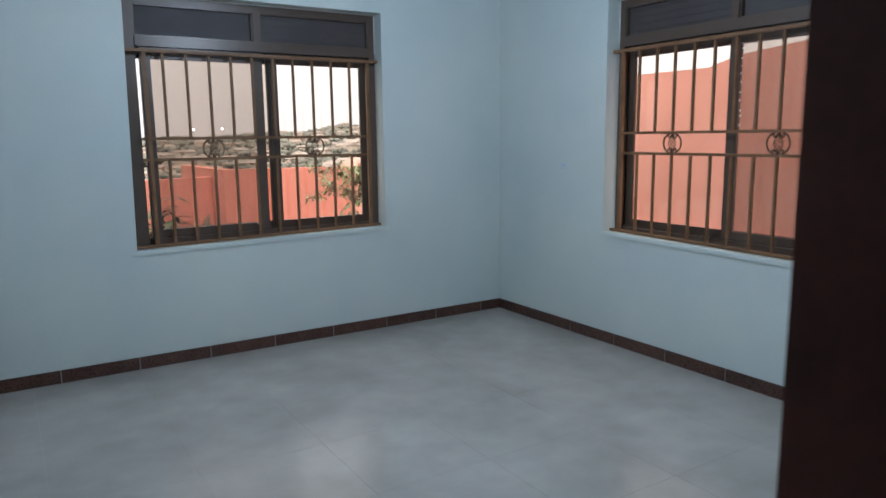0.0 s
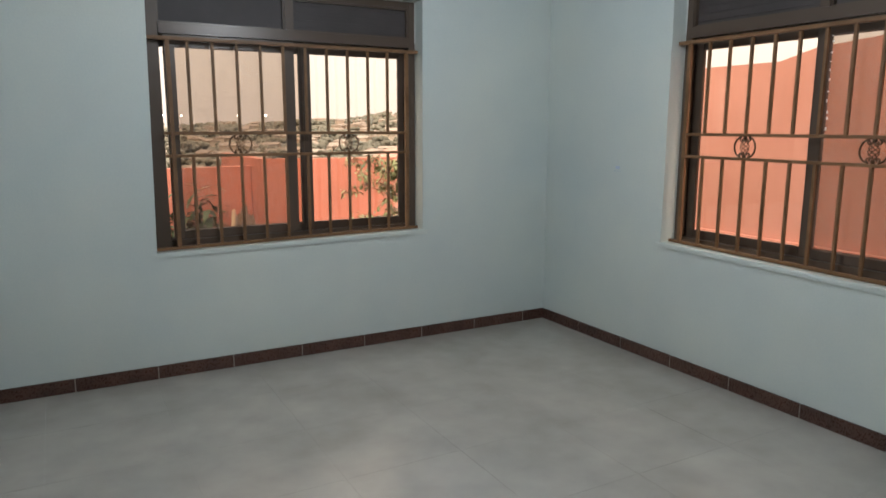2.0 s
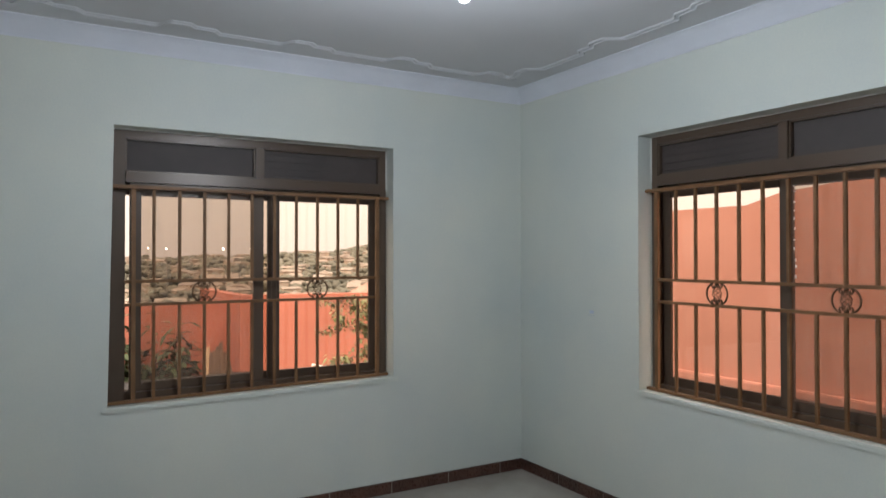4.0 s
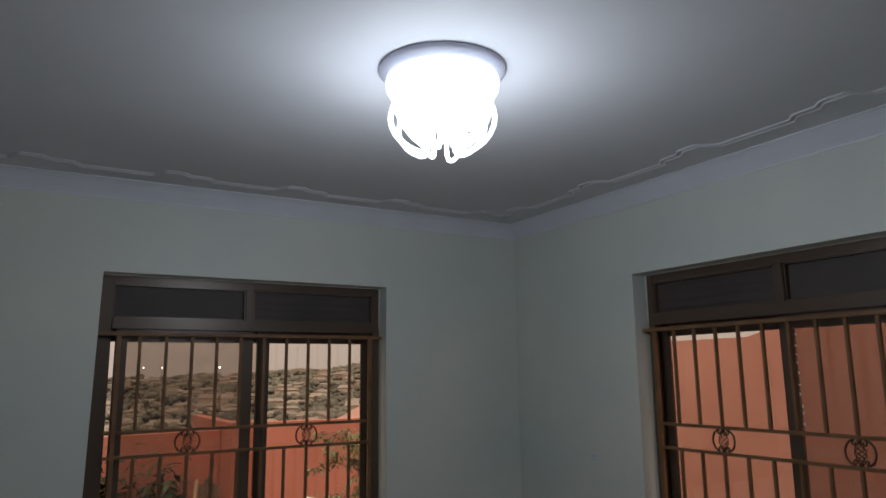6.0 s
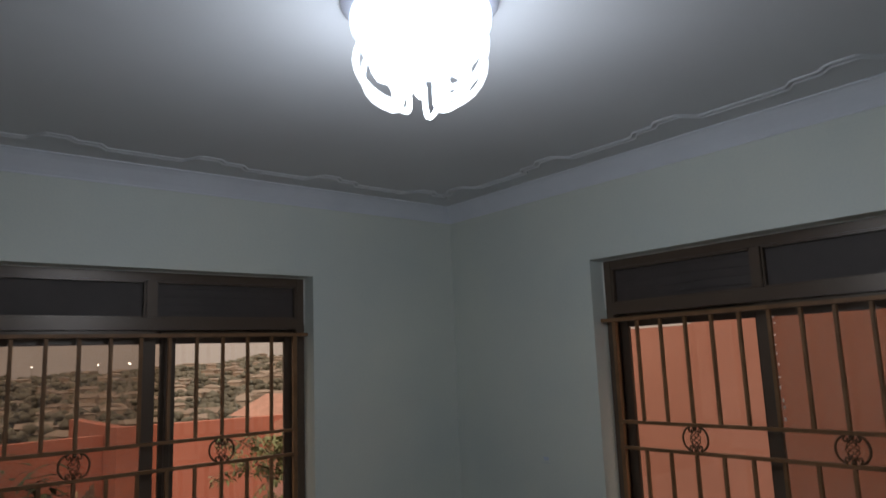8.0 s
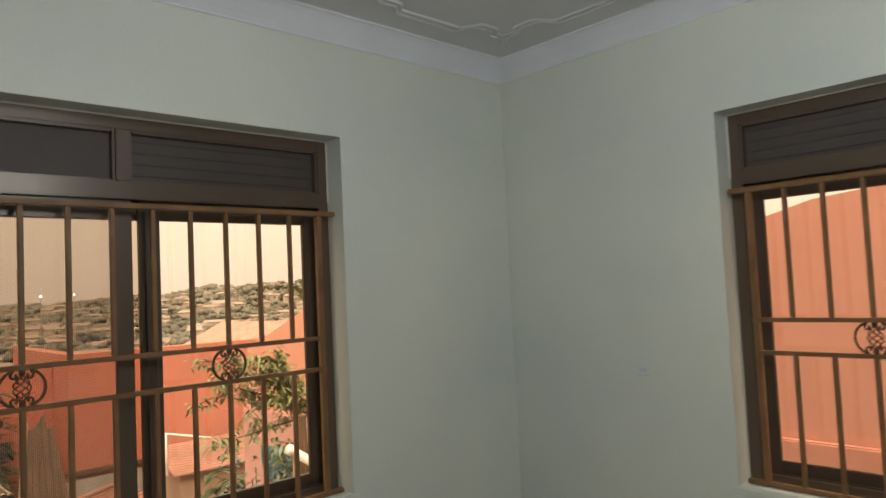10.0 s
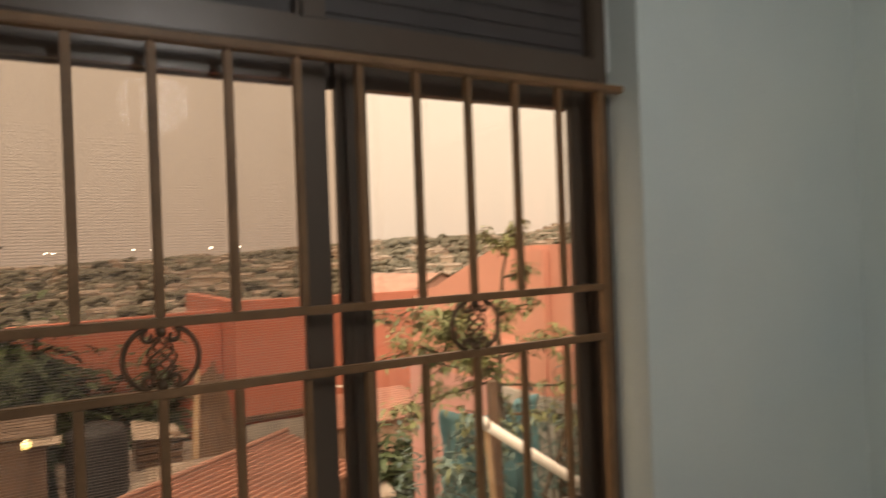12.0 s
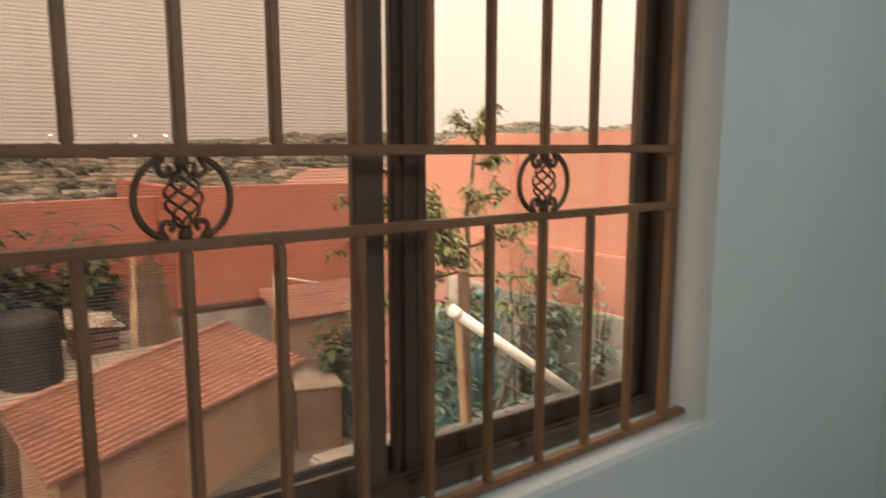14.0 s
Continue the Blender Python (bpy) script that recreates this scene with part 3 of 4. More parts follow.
def orange_building():
    e = thing("orange_building", "orange rendered neighbouring wall with a stepped top", "building", at=(0, 0, 0))
    top = [(-9, 3.4), (-3.0, 2.5), (-1.9, 2.10), (-1.42, 1.95), (-0.86, 1.90), (-0.60, 1.83), (0.3, 1.83), (1.2, 1.76), (2.3, 1.44), (4.25, 1.43), (4.75, 1.25), (5.4, 1.02), (5.9, 0.90)]
    part("wall", poly_wall("wall", top, GROUND - 0.2, 0.25, (1.6, "x"), ORANGE, ""), ORANGE, e)
    for y0, y1 in ((0.35, 0.62), (1.9, 2.15), (3.45, 3.7)):
        bm = bmesh.new()
        box(bm, 1.53, y0, GROUND, 1.6, y1, 1.40, 0.01)
        part("pier", bm, ORANGE, e)
    bm = bmesh.new()
    box(bm, 1.55, -9, GROUND, 1.6, 5.9, 0.55, 0.01)
    part("plinth", bm, ORANGE, e)
    # the far stretch is pink to paint in the orange wall's shade
    for y0, y1, m in ((-9, 4.3, CONC), (4.3, 5.9, PINK)):
        bm = bmesh.new()
        box(bm, 1.51, y0, GROUND, 1.55, y1, 0.13, 0.01)
        part("base", bm, m, e, "grey concrete base" if m is CONC else "base of the orange wall, its pinkish shade put in colour")


orange_building()


def red_building():
    e = thing("red_building", "long red rendered building across the yard", "building")
    part("wall", poly_wall("wall", [(0.62, 0.70), (9.0, 0.64)], GROUND - 0.2, 0.25, (10.1, "y"), REDW, ""), REDW, e)
    bm = bmesh.new()
    box(bm, 0.55, 10.02, -1.24, 9.0, 10.1, -1.16, 0.01)
    part("gutter", bm, PLANK, e, "dark gutter along the wall")
    bm = bmesh.new()
    box(bm, 0.45, 10.05, GROUND, 9.0, 10.1, -1.3, 0)
    part("base", bm, CONC, e, "grey concrete base")
    bm = bmesh.new()
    box(bm, 4.0, 10.35, GROUND, 9.0, 14.0, 0.20, 0)
    part("roof", bm, TIN, e, "flat roof behind the parapet")
    bm = bmesh.new()
    box(bm, 0.62, 10.352, GROUND, 0.85, 14.0, 0.69, 0)
    part("side_wall", bm, REDW, e)
    e = thing("red_building", "lower red rendered building behind bushes", "building")
    part("wall", poly_wall("wall", [(-9.0, 0.40), (0.61, 0.52)], GROUND - 0.2, 0.25, (11.0, "y"), REDW, ""), REDW, e)


red_building()


def gable_house():
    e = thing("gable_house", "small distant house with a gabled roof", "house", at=(18.5, 37, 0), rz=20)
    bm = bmesh.new()
    box(bm, -2.6, -2, -8, 2.6, 3, -1.1)
    part("wall", bm, FARHOUSE, e)
    bm = bmesh.new()
    q = [bm.verts.new(p) for p in ((-3.2, -2.4, -1.2), (3.2, -2.4, -1.2), (3.2, 3.4, -1.2), (-3.2, 3.4, -1.2), (0, -2.4, -0.05), (0, 3.4, -0.05))]
    for f in ((0, 4, 5, 3), (1, 2, 5, 4), (0, 1, 4), (2, 3, 5), (0, 3, 2, 1)):
        bm.faces.new([q[k] for k in f])
    part("roof", bm, TILE, e)
    bm = bmesh.new()
    sweep(bm, [(-3.3, -2.45, -1.22), (0, -2.45, -0.03), (3.3, -2.45, -1.22)], 0.09, 6)
    part("fascia", bm, PLANK, e, "dark fascia board")


gable_house()


def sheet_roof(bm, a, b, c, d, rows, depth, thick=0.03):
    """A ribbed sheet roof: a-b top edge, d-c lower edge; ribs run along a-b."""
    a, b, c, d = (Vector(p) for p in (a, b, c, d))
    nrm = (b - a).cross(d - a).normalized()
    if nrm.z < 0:
        nrm = -nrm
    prev = None
    sub = 4
    first = None
    for i in range(rows * sub + 1):
        q = i / (rows * sub)
        k = depth * (i % sub) / (sub - 1)
        l, r = a.lerp(d, q) + nrm * k, b.lerp(c, q) + nrm * k
        cur = (bm.verts.new(l), bm.verts.new(r))
        if prev:
            bm.faces.new((prev[0], prev[1], cur[1], cur[0]))
        else:
            first = cur
        prev = cur
    lo = [bm.verts.new(p - nrm * thick) for p in (a, b, c, d)]
    bm.faces.new(lo[::-1])
    bm.faces.new((first[0], first[1], lo[1], lo[0]))
    bm.faces.new((prev[0], prev[1], lo[2], lo[3]))


def near_house():
    e = thing("low_house", "low tan house with a red ribbed roof", "house")
    bm = bmesh.new()
    sheet_roof(bm, (-1.98, 7.05, -1.30), (1.10, 9.23, -1.30), (1.86, 8.20, -1.75), (-1.72, 6.08, -1.75), 15, 0.042)
    part("roof", bm, TILE, e, "red ribbed sheet roof")
    bm = bmesh.new()
    base = [(-1.85, 6.95), (0.95, 8.95), (1.55, 8.15), (-1.60, 6.28)]
    lo = [bm.verts.new((x, y, GROUND - 0.1)) for x, y in base]
    hi = [bm.verts.new((x, y, z)) for (x, y), z in zip(base, (-1.40, -1.40, -1.72, -1.72))]
    for k in range(4):
        bm.faces.new((lo[k], lo[(k + 1) % 4], hi[(k + 1) % 4], hi[k]))
    bm.faces.new(hi)
    part("wall", bm, TAN, e, "stained tan rendered wall")
    bm = bmesh.new()
    sweep(bm, [(-2.0, 7.04, -1.26), (1.12, 9.24, -1.26)], 0.036, 8)
    part("ridge", bm, TILE, e)


near_house()


def hut():
    e = thing("hut", "small hut with a faded red roof", "hut")
    bm = bmesh.new()
    sheet_roof(bm, (1.75, 9.75, -0.95), (3.4, 9.75, -0.95), (3.4, 8.75, -1.25), (1.75, 8.75, -1.25), 14, 0.02)
    part("roof", bm, HUTR, e)
    bm = bmesh.new()
    box(bm, 1.9, 8.9, GROUND, 3.3, 9.6, -1.2)
    part("wall", bm, TAN, e)
    f = thing("pipe_frame", "white painted pipe frame on a red roof", "frame")
    bm = bmesh.new()
    sweep(bm, [(1.62, 8.7, -1.2), (1.62, 8.7, -0.56), (2.35, 8.75, -0.76)], 0.022, 8)
    part("pipe", bm, PVC, f, "", True)


hut()


def water_tank():
    e = thing("water_tank", "black plastic water tank on a tin roof", "tank", at=(-1.53, 8.85, -1.62))
    bm = bmesh.new()
    prof = [(0, 0), (0.36, 0), (0.37, 0.02)]
    for i in range(6):
        z = 0.06 + i * 0.13
        prof += [(0.37, z), (0.366, z + 0.02), (0.366, z + 0.06), (0.37, z + 0.08)]
    prof += [(0.36, 0.88), (0.30, 0.92), (0.14, 0.95), (0.13, 0.97), (0, 0.97)]
    lathe(bm, prof, 32)
    part("body", bm, TANK, e, "", True)


water_tank()


def tin_roof(name, label, a, b, c, d, z_low, cover, render):
    e = thing(name, label, "shed")
    bm = bmesh.new()
    sheet_roof(bm, a, b, c, d, 16, 0.02)
    part("roof", bm, cover, e, "weathered tin sheet")
    bm = bmesh.new()
    pts = [Vector(p) for p in (a, b, c, d)]
    mid = sum(pts, Vector()) / 4
    pts = [p.lerp(mid, 0.06) for p in pts]
    lo = [bm.verts.new((p.x, p.y, z_low)) for p in pts]
    hi = [bm.verts.new((p.x, p.y, p.z - 0.05)) for p in pts]
    for k in range(4):
        bm.faces.new((lo[k], lo[(k + 1) % 4], hi[(k + 1) % 4], hi[k]))
    bm.faces.new(hi)
    part("wall", bm, render, e)


tin_roof("shed", "shed with a weathered tin roof", (-1.98, 9.9, -1.35), (0.2, 9.95, -1.35), (0.0, 8.55, -1.64), (-1.98, 8.2, -1.64), GROUND - 0.1, TIN, BROWN)
tin_roof("shed", "shed with a low rusty tin roof", (-5.6, 10.0, -0.50), (-1.95, 10.0, -0.56), (-2.0, 8.62, -0.66), (-5.6, 8.62, -0.60), GROUND - 0.1, RUST, BROWN)
tin_roof("shed", "lean-to with a bent tin roof", (1.68, 8.35, -1.86), (2.25, 8.35, -1.88), (2.1, 7.55, -2.0), (1.45, 7.7, -1.97), GROUND - 0.1, SHEET, BROWN)


def tin_sheet(a, b, c, d, label, bend=0.03):
    """A loose corrugated sheet, a-b its top edge and d-c its foot."""
    e = thing("tin_sheet", label, "tin sheet", "loose tin sheets")
    a, b, c, d = (Vector(p) for p in (a, b, c, d))
    nrm = (b - a).cross(d - a).normalized()
    bm = bmesh.new()
    nu, nv = 48, 6
    grid = []
    for i in range(nu + 1):
        u = i / nu
        top, foot = a.lerp(b, u), d.lerp(c, u)
        grid.append([bm.verts.new(top.lerp(foot, j / nv) + nrm * (0.011 * math.sin(u * 2 * math.pi * 8) + bend * math.sin(math.pi * j / nv + u))) for j in range(nv + 1)])
    for i in range(nu):
        for j in range(nv):
            bm.faces.new((grid[i][j], grid[i + 1][j], grid[i + 1][j + 1], grid[i][j + 1]))
    ob = part("sheet", bm, SHEET, e, "", True)
    md = ob.modifiers.new("thick", "SOLIDIFY")
    md.thickness = 0.004


tin_sheet((-2.30, 8.64, -0.69), (-1.94, 8.62, -0.69), (-1.95, 8.54, -0.80), (-2.28, 8.55, -0.77), "dull tin sheet hanging from a shed roof", 0.015)
tin_sheet((-1.02, 9.66, -0.86), (-0.42, 9.66, -0.96), (-0.36, 9.15, -1.14), (-1.06, 9.10, -1.02), "bent tin sheet lying on a crate", 0.05)
tin_sheet((-0.95, 9.02, -1.40), (-0.35, 9.08, -1.40), (-0.30, 8.70, -1.57), (-1.0, 8.66, -1.57), "rusty tin sheet on a shed roof", 0.02)


def crate():
    e = thing("crate", "dark slatted crate on a shed roof", "crate", at=(-0.72, 9.40, -1.48))
    for k in range(4):
        bm = bmesh.new()
        box(bm, -0.30, -0.22, 0.02 + k * 0.105, 0.30, 0.22, 0.105 + k * 0.105, 0.006)
        part("slat", bm, PLANK, e)


crate()


def plank_stack():
    rnd = random.Random(3)
    e = thing("leaning_planks", "dark old planks leaning against a wall", "planks")
    for k in range(7):
        x0, x1 = -0.30 + k * 0.105, -0.12 + k * 0.058
        y, h = 9.25 + rnd.uniform(-0.02, 0.02), rnd.uniform(1.25, 1.5)
        bm = bmesh.new()
        v = [bm.verts.new(p) for dy in (0, 0.03) for p in ((x0, y + dy, -1.63), (x0 + 0.10, y + dy, -1.63), (x1 + 0.06, y + 0.38 + dy, -1.6 + h), (x1, y + 0.38 + dy, -1.6 + h - rnd.uniform(0, 0.06)))]
        for f in ((0, 1, 2, 3), (7, 6, 5, 4), (0, 4, 5, 1), (1, 5, 6, 2), (2, 6, 7, 3), (3, 7, 4, 0)):
            bm.faces.new([v[q] for q in f])
        part("plank", bm, POST if k < 1 else PLANK, e)


plank_stack()


def yard():
    # retaining wall, timber post, white gutter pipe, tarpaulin
    solid("retaining_wall", [(-0.2, 3.55, GROUND - 0.1, 1.6, 3.8, -1.0)], CONC, "rough concrete retaining wall", "wall", "structure", 0.03)
    solid("yard_floor", [(0.02, 0.2, -2.0, 1.5, 2.62, -0.47), (-0.2, 2.62, -2.0, 1.5, 3.55, -1.32)], YARDC, "dark grey concrete yard level", "pavement", "structure", 0.02)
    e = thing("gutter_pipe", "white plastic gutter pipe sloping over the yard", "pipe")
    bm = bmesh.new()
    sweep(bm, [(0.13, 2.40, 0.345), (1.28, 2.42, -0.45)], 0.034, 14)
    part("pipe", bm, PVC, e, "", True)
    bm = bmesh.new()
    sweep(bm, [(0.115, 2.40, 0.355), (0.165, 2.40, 0.32)], 0.040, 14)
    part("socket", bm, PVC, e, "", True)
    e = thing("timber_post", "pale timber post holding a pipe", "post")
    bm = bmesh.new()
    sweep(bm, [(0.25, 2.44, -0.48), (0.18, 2.42, 0.28)], 0.021, 4)
    part("post", bm, POST, e)
    e = thing("timber_post", "dark brown timber post in the yard", "post")
    bm = bmesh.new()
    sweep(bm, [(0.36, 2.56, -0.48), (0.33, 2.56, 0.55)], 0.040, 6)
    part("post", bm, PLANK, e)
    e = thing("board", "tan board leaning by the yard wall", "board", at=(1.38, 3.0, -0.9))
    bm = bmesh.new()
    box(bm, -0.18, -0.012, -0.42, 0.12, 0.012, 0.30, 0.004)
    part("panel", bm, POST, e)
    rnd = random.Random(8)
    e = thing("rubble", "broken concrete lumps on the yard floor", "rubble", kind="stuff")
    bm = bmesh.new()
    for k in range(150):
        x, y, r = rnd.uniform(0.06, 1.45), rnd.uniform(1.5, 2.6), rnd.uniform(0.012, 0.05)
        t = bmesh.new()
        bmesh.ops.create_icosphere(t, subdivisions=1, radius=r)
        for v in t.verts:
            v.co = Vector((v.co.x * rnd.uniform(0.7, 1.5), v.co.y * rnd.uniform(0.7, 1.4), v.co.z * rnd.uniform(0.4, 0.9)))
        merge(bm, t, Matrix.Translation((x, y, -0.465)))
    part("lumps", bm, YARDC, e)
    e = thing("tarpaulin", "blue-green tarpaulin hung behind the tree", "tarpaulin")
    bm = bmesh.new()
    n = 14
    grid = [[bm.verts.new((0.55 + 0.95 * i / n, 3.62 + 0.05 * math.sin(i * 1.7) + 0.03 * math.sin(j * 1.1 + i), -1.0 + 1.15 * j / n - 0.12 * math.sin(math.pi * i / n))) for j in range(n + 1)] for i in range(n + 1)]
    for i in range(n):
        for j in range(n):
            bm.faces.new((grid[i][j], grid[i + 1][j], grid[i + 1][j + 1], grid[i][j + 1]))
    ob = part("sheet", bm, TARP, e, "", True)
    md = ob.modifiers.new("thick", "SOLIDIFY")
    md.thickness = 0.008


yard()


def floodlight(x, y, z, size, count):
    e = thing("floodlight_mast", "distant lit floodlight on a thin mast", "floodlight", "floodlight masts", at=(x, y, height(x, y)))
    top = z - height(x, y)
    bm = bmesh.new()
    sweep(bm, [(0, 0, -0.5), (0, 0, top - size * 0.5)], [0.12, 0.07], 6)
    part("mast", bm, TIN, e)
    bm = bmesh.new()
    for k in range(count):
        box(bm, (k - count / 2) * size, -0.1, top - size * 0.5, (k - count / 2 + 0.9) * size, 0.1, top + size * 0.5, 0.02)
    part("lamp_head", bm, FLOOD, e, "bright white lamp head")


for fx, fz, fs, fc in ((-9.6, 4.1, 1.2, 3), (3.2, 3.75, 0.8, 1), (5.0, 3.75, 0.8, 1), (23.5, 4.0, 0.8, 1), (28.2, 3.9, 0.8, 1), (43.5, 3.95, 1.0, 1), (51.4, 4.1, 1.0, 1)):
    floodlight(fx, 200, fz, fs * 0.5, fc)


def yard_bulb():
    e = thing("yard_bulb", "lit yellow bulb on a thin timber pole", "bulb", at=(-2.31, 8.52, -1.63))
    bm = bmesh.new()
    sweep(bm, [(0, 0.05, -1.4), (0, 0.05, 0.96)], 0.018, 6)
    part("pole", bm, PLANK, e)
    bm = bmesh.new()
    sweep(bm, [(0, 0.05, 0.95), (0, -0.02, 0.97)], 0.016, 8)
    part("holder", bm, TANK, e)
    bm = bmesh.new()
    lathe(bm, [(0, 0.975), (0.02, 0.965), (0.055, 0.925), (0.058, 0.895), (0.035, 0.86), (0, 0.85)], 16, (0, -0.03, 0))
    part("bulb", bm, YELLOW, e, "glowing yellow glass bulb", True)


yard_bulb()


# ---- plants ----
def leaf(bm, base, d, up, length, width):
    d = d.normalized()
    side = d.cross(up)
    if side.length < 1e-3:
        side = d.orthogonal()
    side.normalize()
    nrm = side.cross(d)
    p = [base, base + d * length * 0.35 + side * width / 2 + nrm * 0.1 * width, base + d * length * 0.75 + side * width * 0.32 - nrm * 0.1 * length,
         base + d * length - nrm * 0.22 * length, base + d * length * 0.75 - side * width * 0.32 - nrm * 0.1 * length, base + d * length * 0.35 - side * width / 2 + nrm * 0.1 * width,
         base + d * length * 0.5 - nrm * 0.12 * width]
    v = [bm.verts.new(q) for q in p]
    for f in ((0, 1, 6), (1, 2, 6), (2, 3, 6), (3, 4, 6), (4, 5, 6), (5, 0, 6)):
        bm.faces.new([v[k] for k in f])


def tree():
    rnd = random.Random(21)
    O = Vector((0.64, 2.95, -1.33))
    def lean(p):
        return Vector((p.x - 0.22 * (1 - min(1, max(0, (p.x - 0.96) / 0.5))) + 0.10 * max(0, p.z - 0.9), p.y, p.z))
    e = thing("tree", "young tree with drooping long green leaves", "tree", at=O)
    bm = bmesh.new()
    lower, upper = bmesh.new(), bmesh.new()
    def limb(a, b, r0, r1, n=7, wob=0.05):
        a, b = lean(Vector(a)), lean(Vector(b))
        pts = [a.lerp(b, i / n) + Vector((rnd.uniform(-wob, wob), rnd.uniform(-wob, wob), 0)) * (1 if 0 < i < n else 0) for i in range(n + 1)]
        sweep(bm, [p - O for p in pts], [r0 + (r1 - r0) * i / n for i in range(n + 1)], 7)
        return pts
    def twig(a, b):
        sweep(bm, [a - O, a.lerp(b, 0.5) - O + Vector((0, 0, 0.015)), b - O], [0.005, 0.004, 0.003], 5)
        return [a, a.lerp(b, 0.5), b]
    tips = []
    limb((0.86, 2.95, -1.4), (0.96, 3.05, 0.85), 0.035, 0.018, 10, 0.03)
    limb((0.96, 3.05, 0.85), (1.02, 3.12, 1.10), 0.018, 0.014, 2, 0)
    limb((1.02, 3.12, 1.10), (1.06, 3.15, 1.48), 0.014, 0.008, 3, 0.01)
    limb((0.90, 2.95, -1.4), (1.25, 2.8, 0.1), 0.025, 0.012, 8, 0.03)
    spec = [((1.06, 3.15, 1.42), (1.14, 3.2, 1.60)), ((1.05, 3.15, 1.36), (0.86, 3.12, 1.53)), ((1.04, 3.13, 1.2), (1.26, 3.2, 1.26)), ((0.98, 3.07, 0.92), (1.22, 3.1, 1.0)),
            ((0.95, 3.04, 0.6), (0.05, 2.9, 1.0)), ((0.95, 3.04, 0.65), (0.50, 3.0, 1.0)), ((0.94, 3.03, 0.5), (0.3, 3.1, 0.76)), ((0.94, 3.03, 0.45), (0.05, 2.85, 0.75)),
            ((0.95, 3.04, 0.55), (0.38, 2.9, 0.84)), ((0.94, 3.03, 0.45), (0.10, 2.8, 0.42)), ((0.94, 3.03, 0.5), (0.62, 2.8, 0.70)), ((0.95, 3.04, 0.6), (0.55, 3.2, 0.95)),
            ((0.96, 3.05, 0.6), (1.40, 3.0, 0.72)), ((0.96, 3.05, 0.4), (1.44, 2.6, 0.38)), ((0.93, 3.0, 0.1), (0.22, 2.7, 0.02)), ((0.95, 3.0, 0.2), (1.40, 2.8, 0.12)),
            ((0.91, 2.98, -0.2), (0.30, 2.6, -0.40)), ((1.2, 2.8, -0.1), (1.44, 2.5, -0.40)), ((0.88, 2.96, -0.4), (0.70, 2.6, -0.70)), ((1.24, 2.8, 0.0), (1.42, 2.55, 0.1)),
            ((0.93, 3.0, 0.0), (0.55, 2.7, 0.30)), ((1.1, 2.85, -0.4), (1.30, 2.6, -0.72)), ((0.90, 2.97, -0.3), (0.50, 2.9, -0.10)), ((0.9, 2.97, -0.5), (0.35, 2.7, -0.85))]
    for a, b in spec:
        pts = limb(a, b, 0.012, 0.004, 5, 0.03)
        tips += pts[2:]
        small = a[2] > 1.1
        for _ in range(3 if small else 6):
            c = rnd.choice(pts[1:])
            q = c + Vector((rnd.uniform(-0.22, 0.22), rnd.uniform(-0.2, 0.2), rnd.uniform(-0.14, 0.16))) * (0.5 if small else 1.0)
            q.x = min(q.x, 1.48)
            sub = twig(c, q)
            tips += sub[1:]
    for p in tips:
        for k in range(rnd.choice((12, 15, 18))):
            # low leaves go to the mesh whose colour holds the shade
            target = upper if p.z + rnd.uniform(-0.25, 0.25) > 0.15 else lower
            a = rnd.uniform(0, 2 * math.pi)
            d = Vector((math.cos(a), math.sin(a), rnd.uniform(-0.9, 0.25)))
            leaf(target, p - O + Vector((rnd.uniform(-0.05, 0.05), rnd.uniform(-0.05, 0.05), rnd.uniform(-0.04, 0.04))), d, Vector((0, 0, 1)), rnd.uniform(0.05, 0.105), rnd.uniform(0.017, 0.031))
    part("trunk", bm, BARK, e, "thin brown trunk and limbs", True)
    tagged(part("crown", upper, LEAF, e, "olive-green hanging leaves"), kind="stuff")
    tagged(part("crown", lower, LEAF_B, e, "lower leaves with blue-green shade put in their colour"), kind="stuff")


tree()


def bush(at, size, seed, label, count=700, material=None, scale=1.0):
    rnd = random.Random(seed)
    e = thing("bush", label, "bush", "bushes", at=at)
    bm = bmesh.new()
    stems = bmesh.new()
    sx, sy, sz = size
    for k in range(7):
        x, y = rnd.uniform(-0.6, 0.6) * sx, rnd.uniform(-0.5, 0.5) * sy
        sweep(stems, [(x * 0.2, y * 0.2, -0.1), (x * 0.6, y * 0.6, sz * 0.5), (x, y, sz * rnd.uniform(0.75, 1.0))], [0.05 * scale, 0.03 * scale, 0.015 * scale], 5)
    clumps = [Vector((rnd.uniform(-1, 1) * sx * 0.8, rnd.uniform(-1, 1) * sy * 0.8, sz * rnd.uniform(0.25, 0.95))) for _ in range(16)]
    for i in range(count):
        c = rnd.choice(clumps)
        r = 0.42
        p = c + Vector((rnd.gauss(0, r * 0.6) * sx, rnd.gauss(0, r * 0.6) * sy, rnd.gauss(0, 0.18) * sz))
        p.z = max(0.05, p.z)
        a = rnd.uniform(0, 6.283)
        leaf(bm, p, Vector((math.cos(a), math.sin(a), rnd.uniform(-0.6, 0.5))), Vector((0, 0, 1)), rnd.uniform(0.22, 0.40) * scale, rnd.uniform(0.08, 0.14) * scale)
    part("stem", stems, BARK, e)
    tagged(part("leaves", bm, material or BUSH, e, "dense hanging leaves"), kind="stuff")


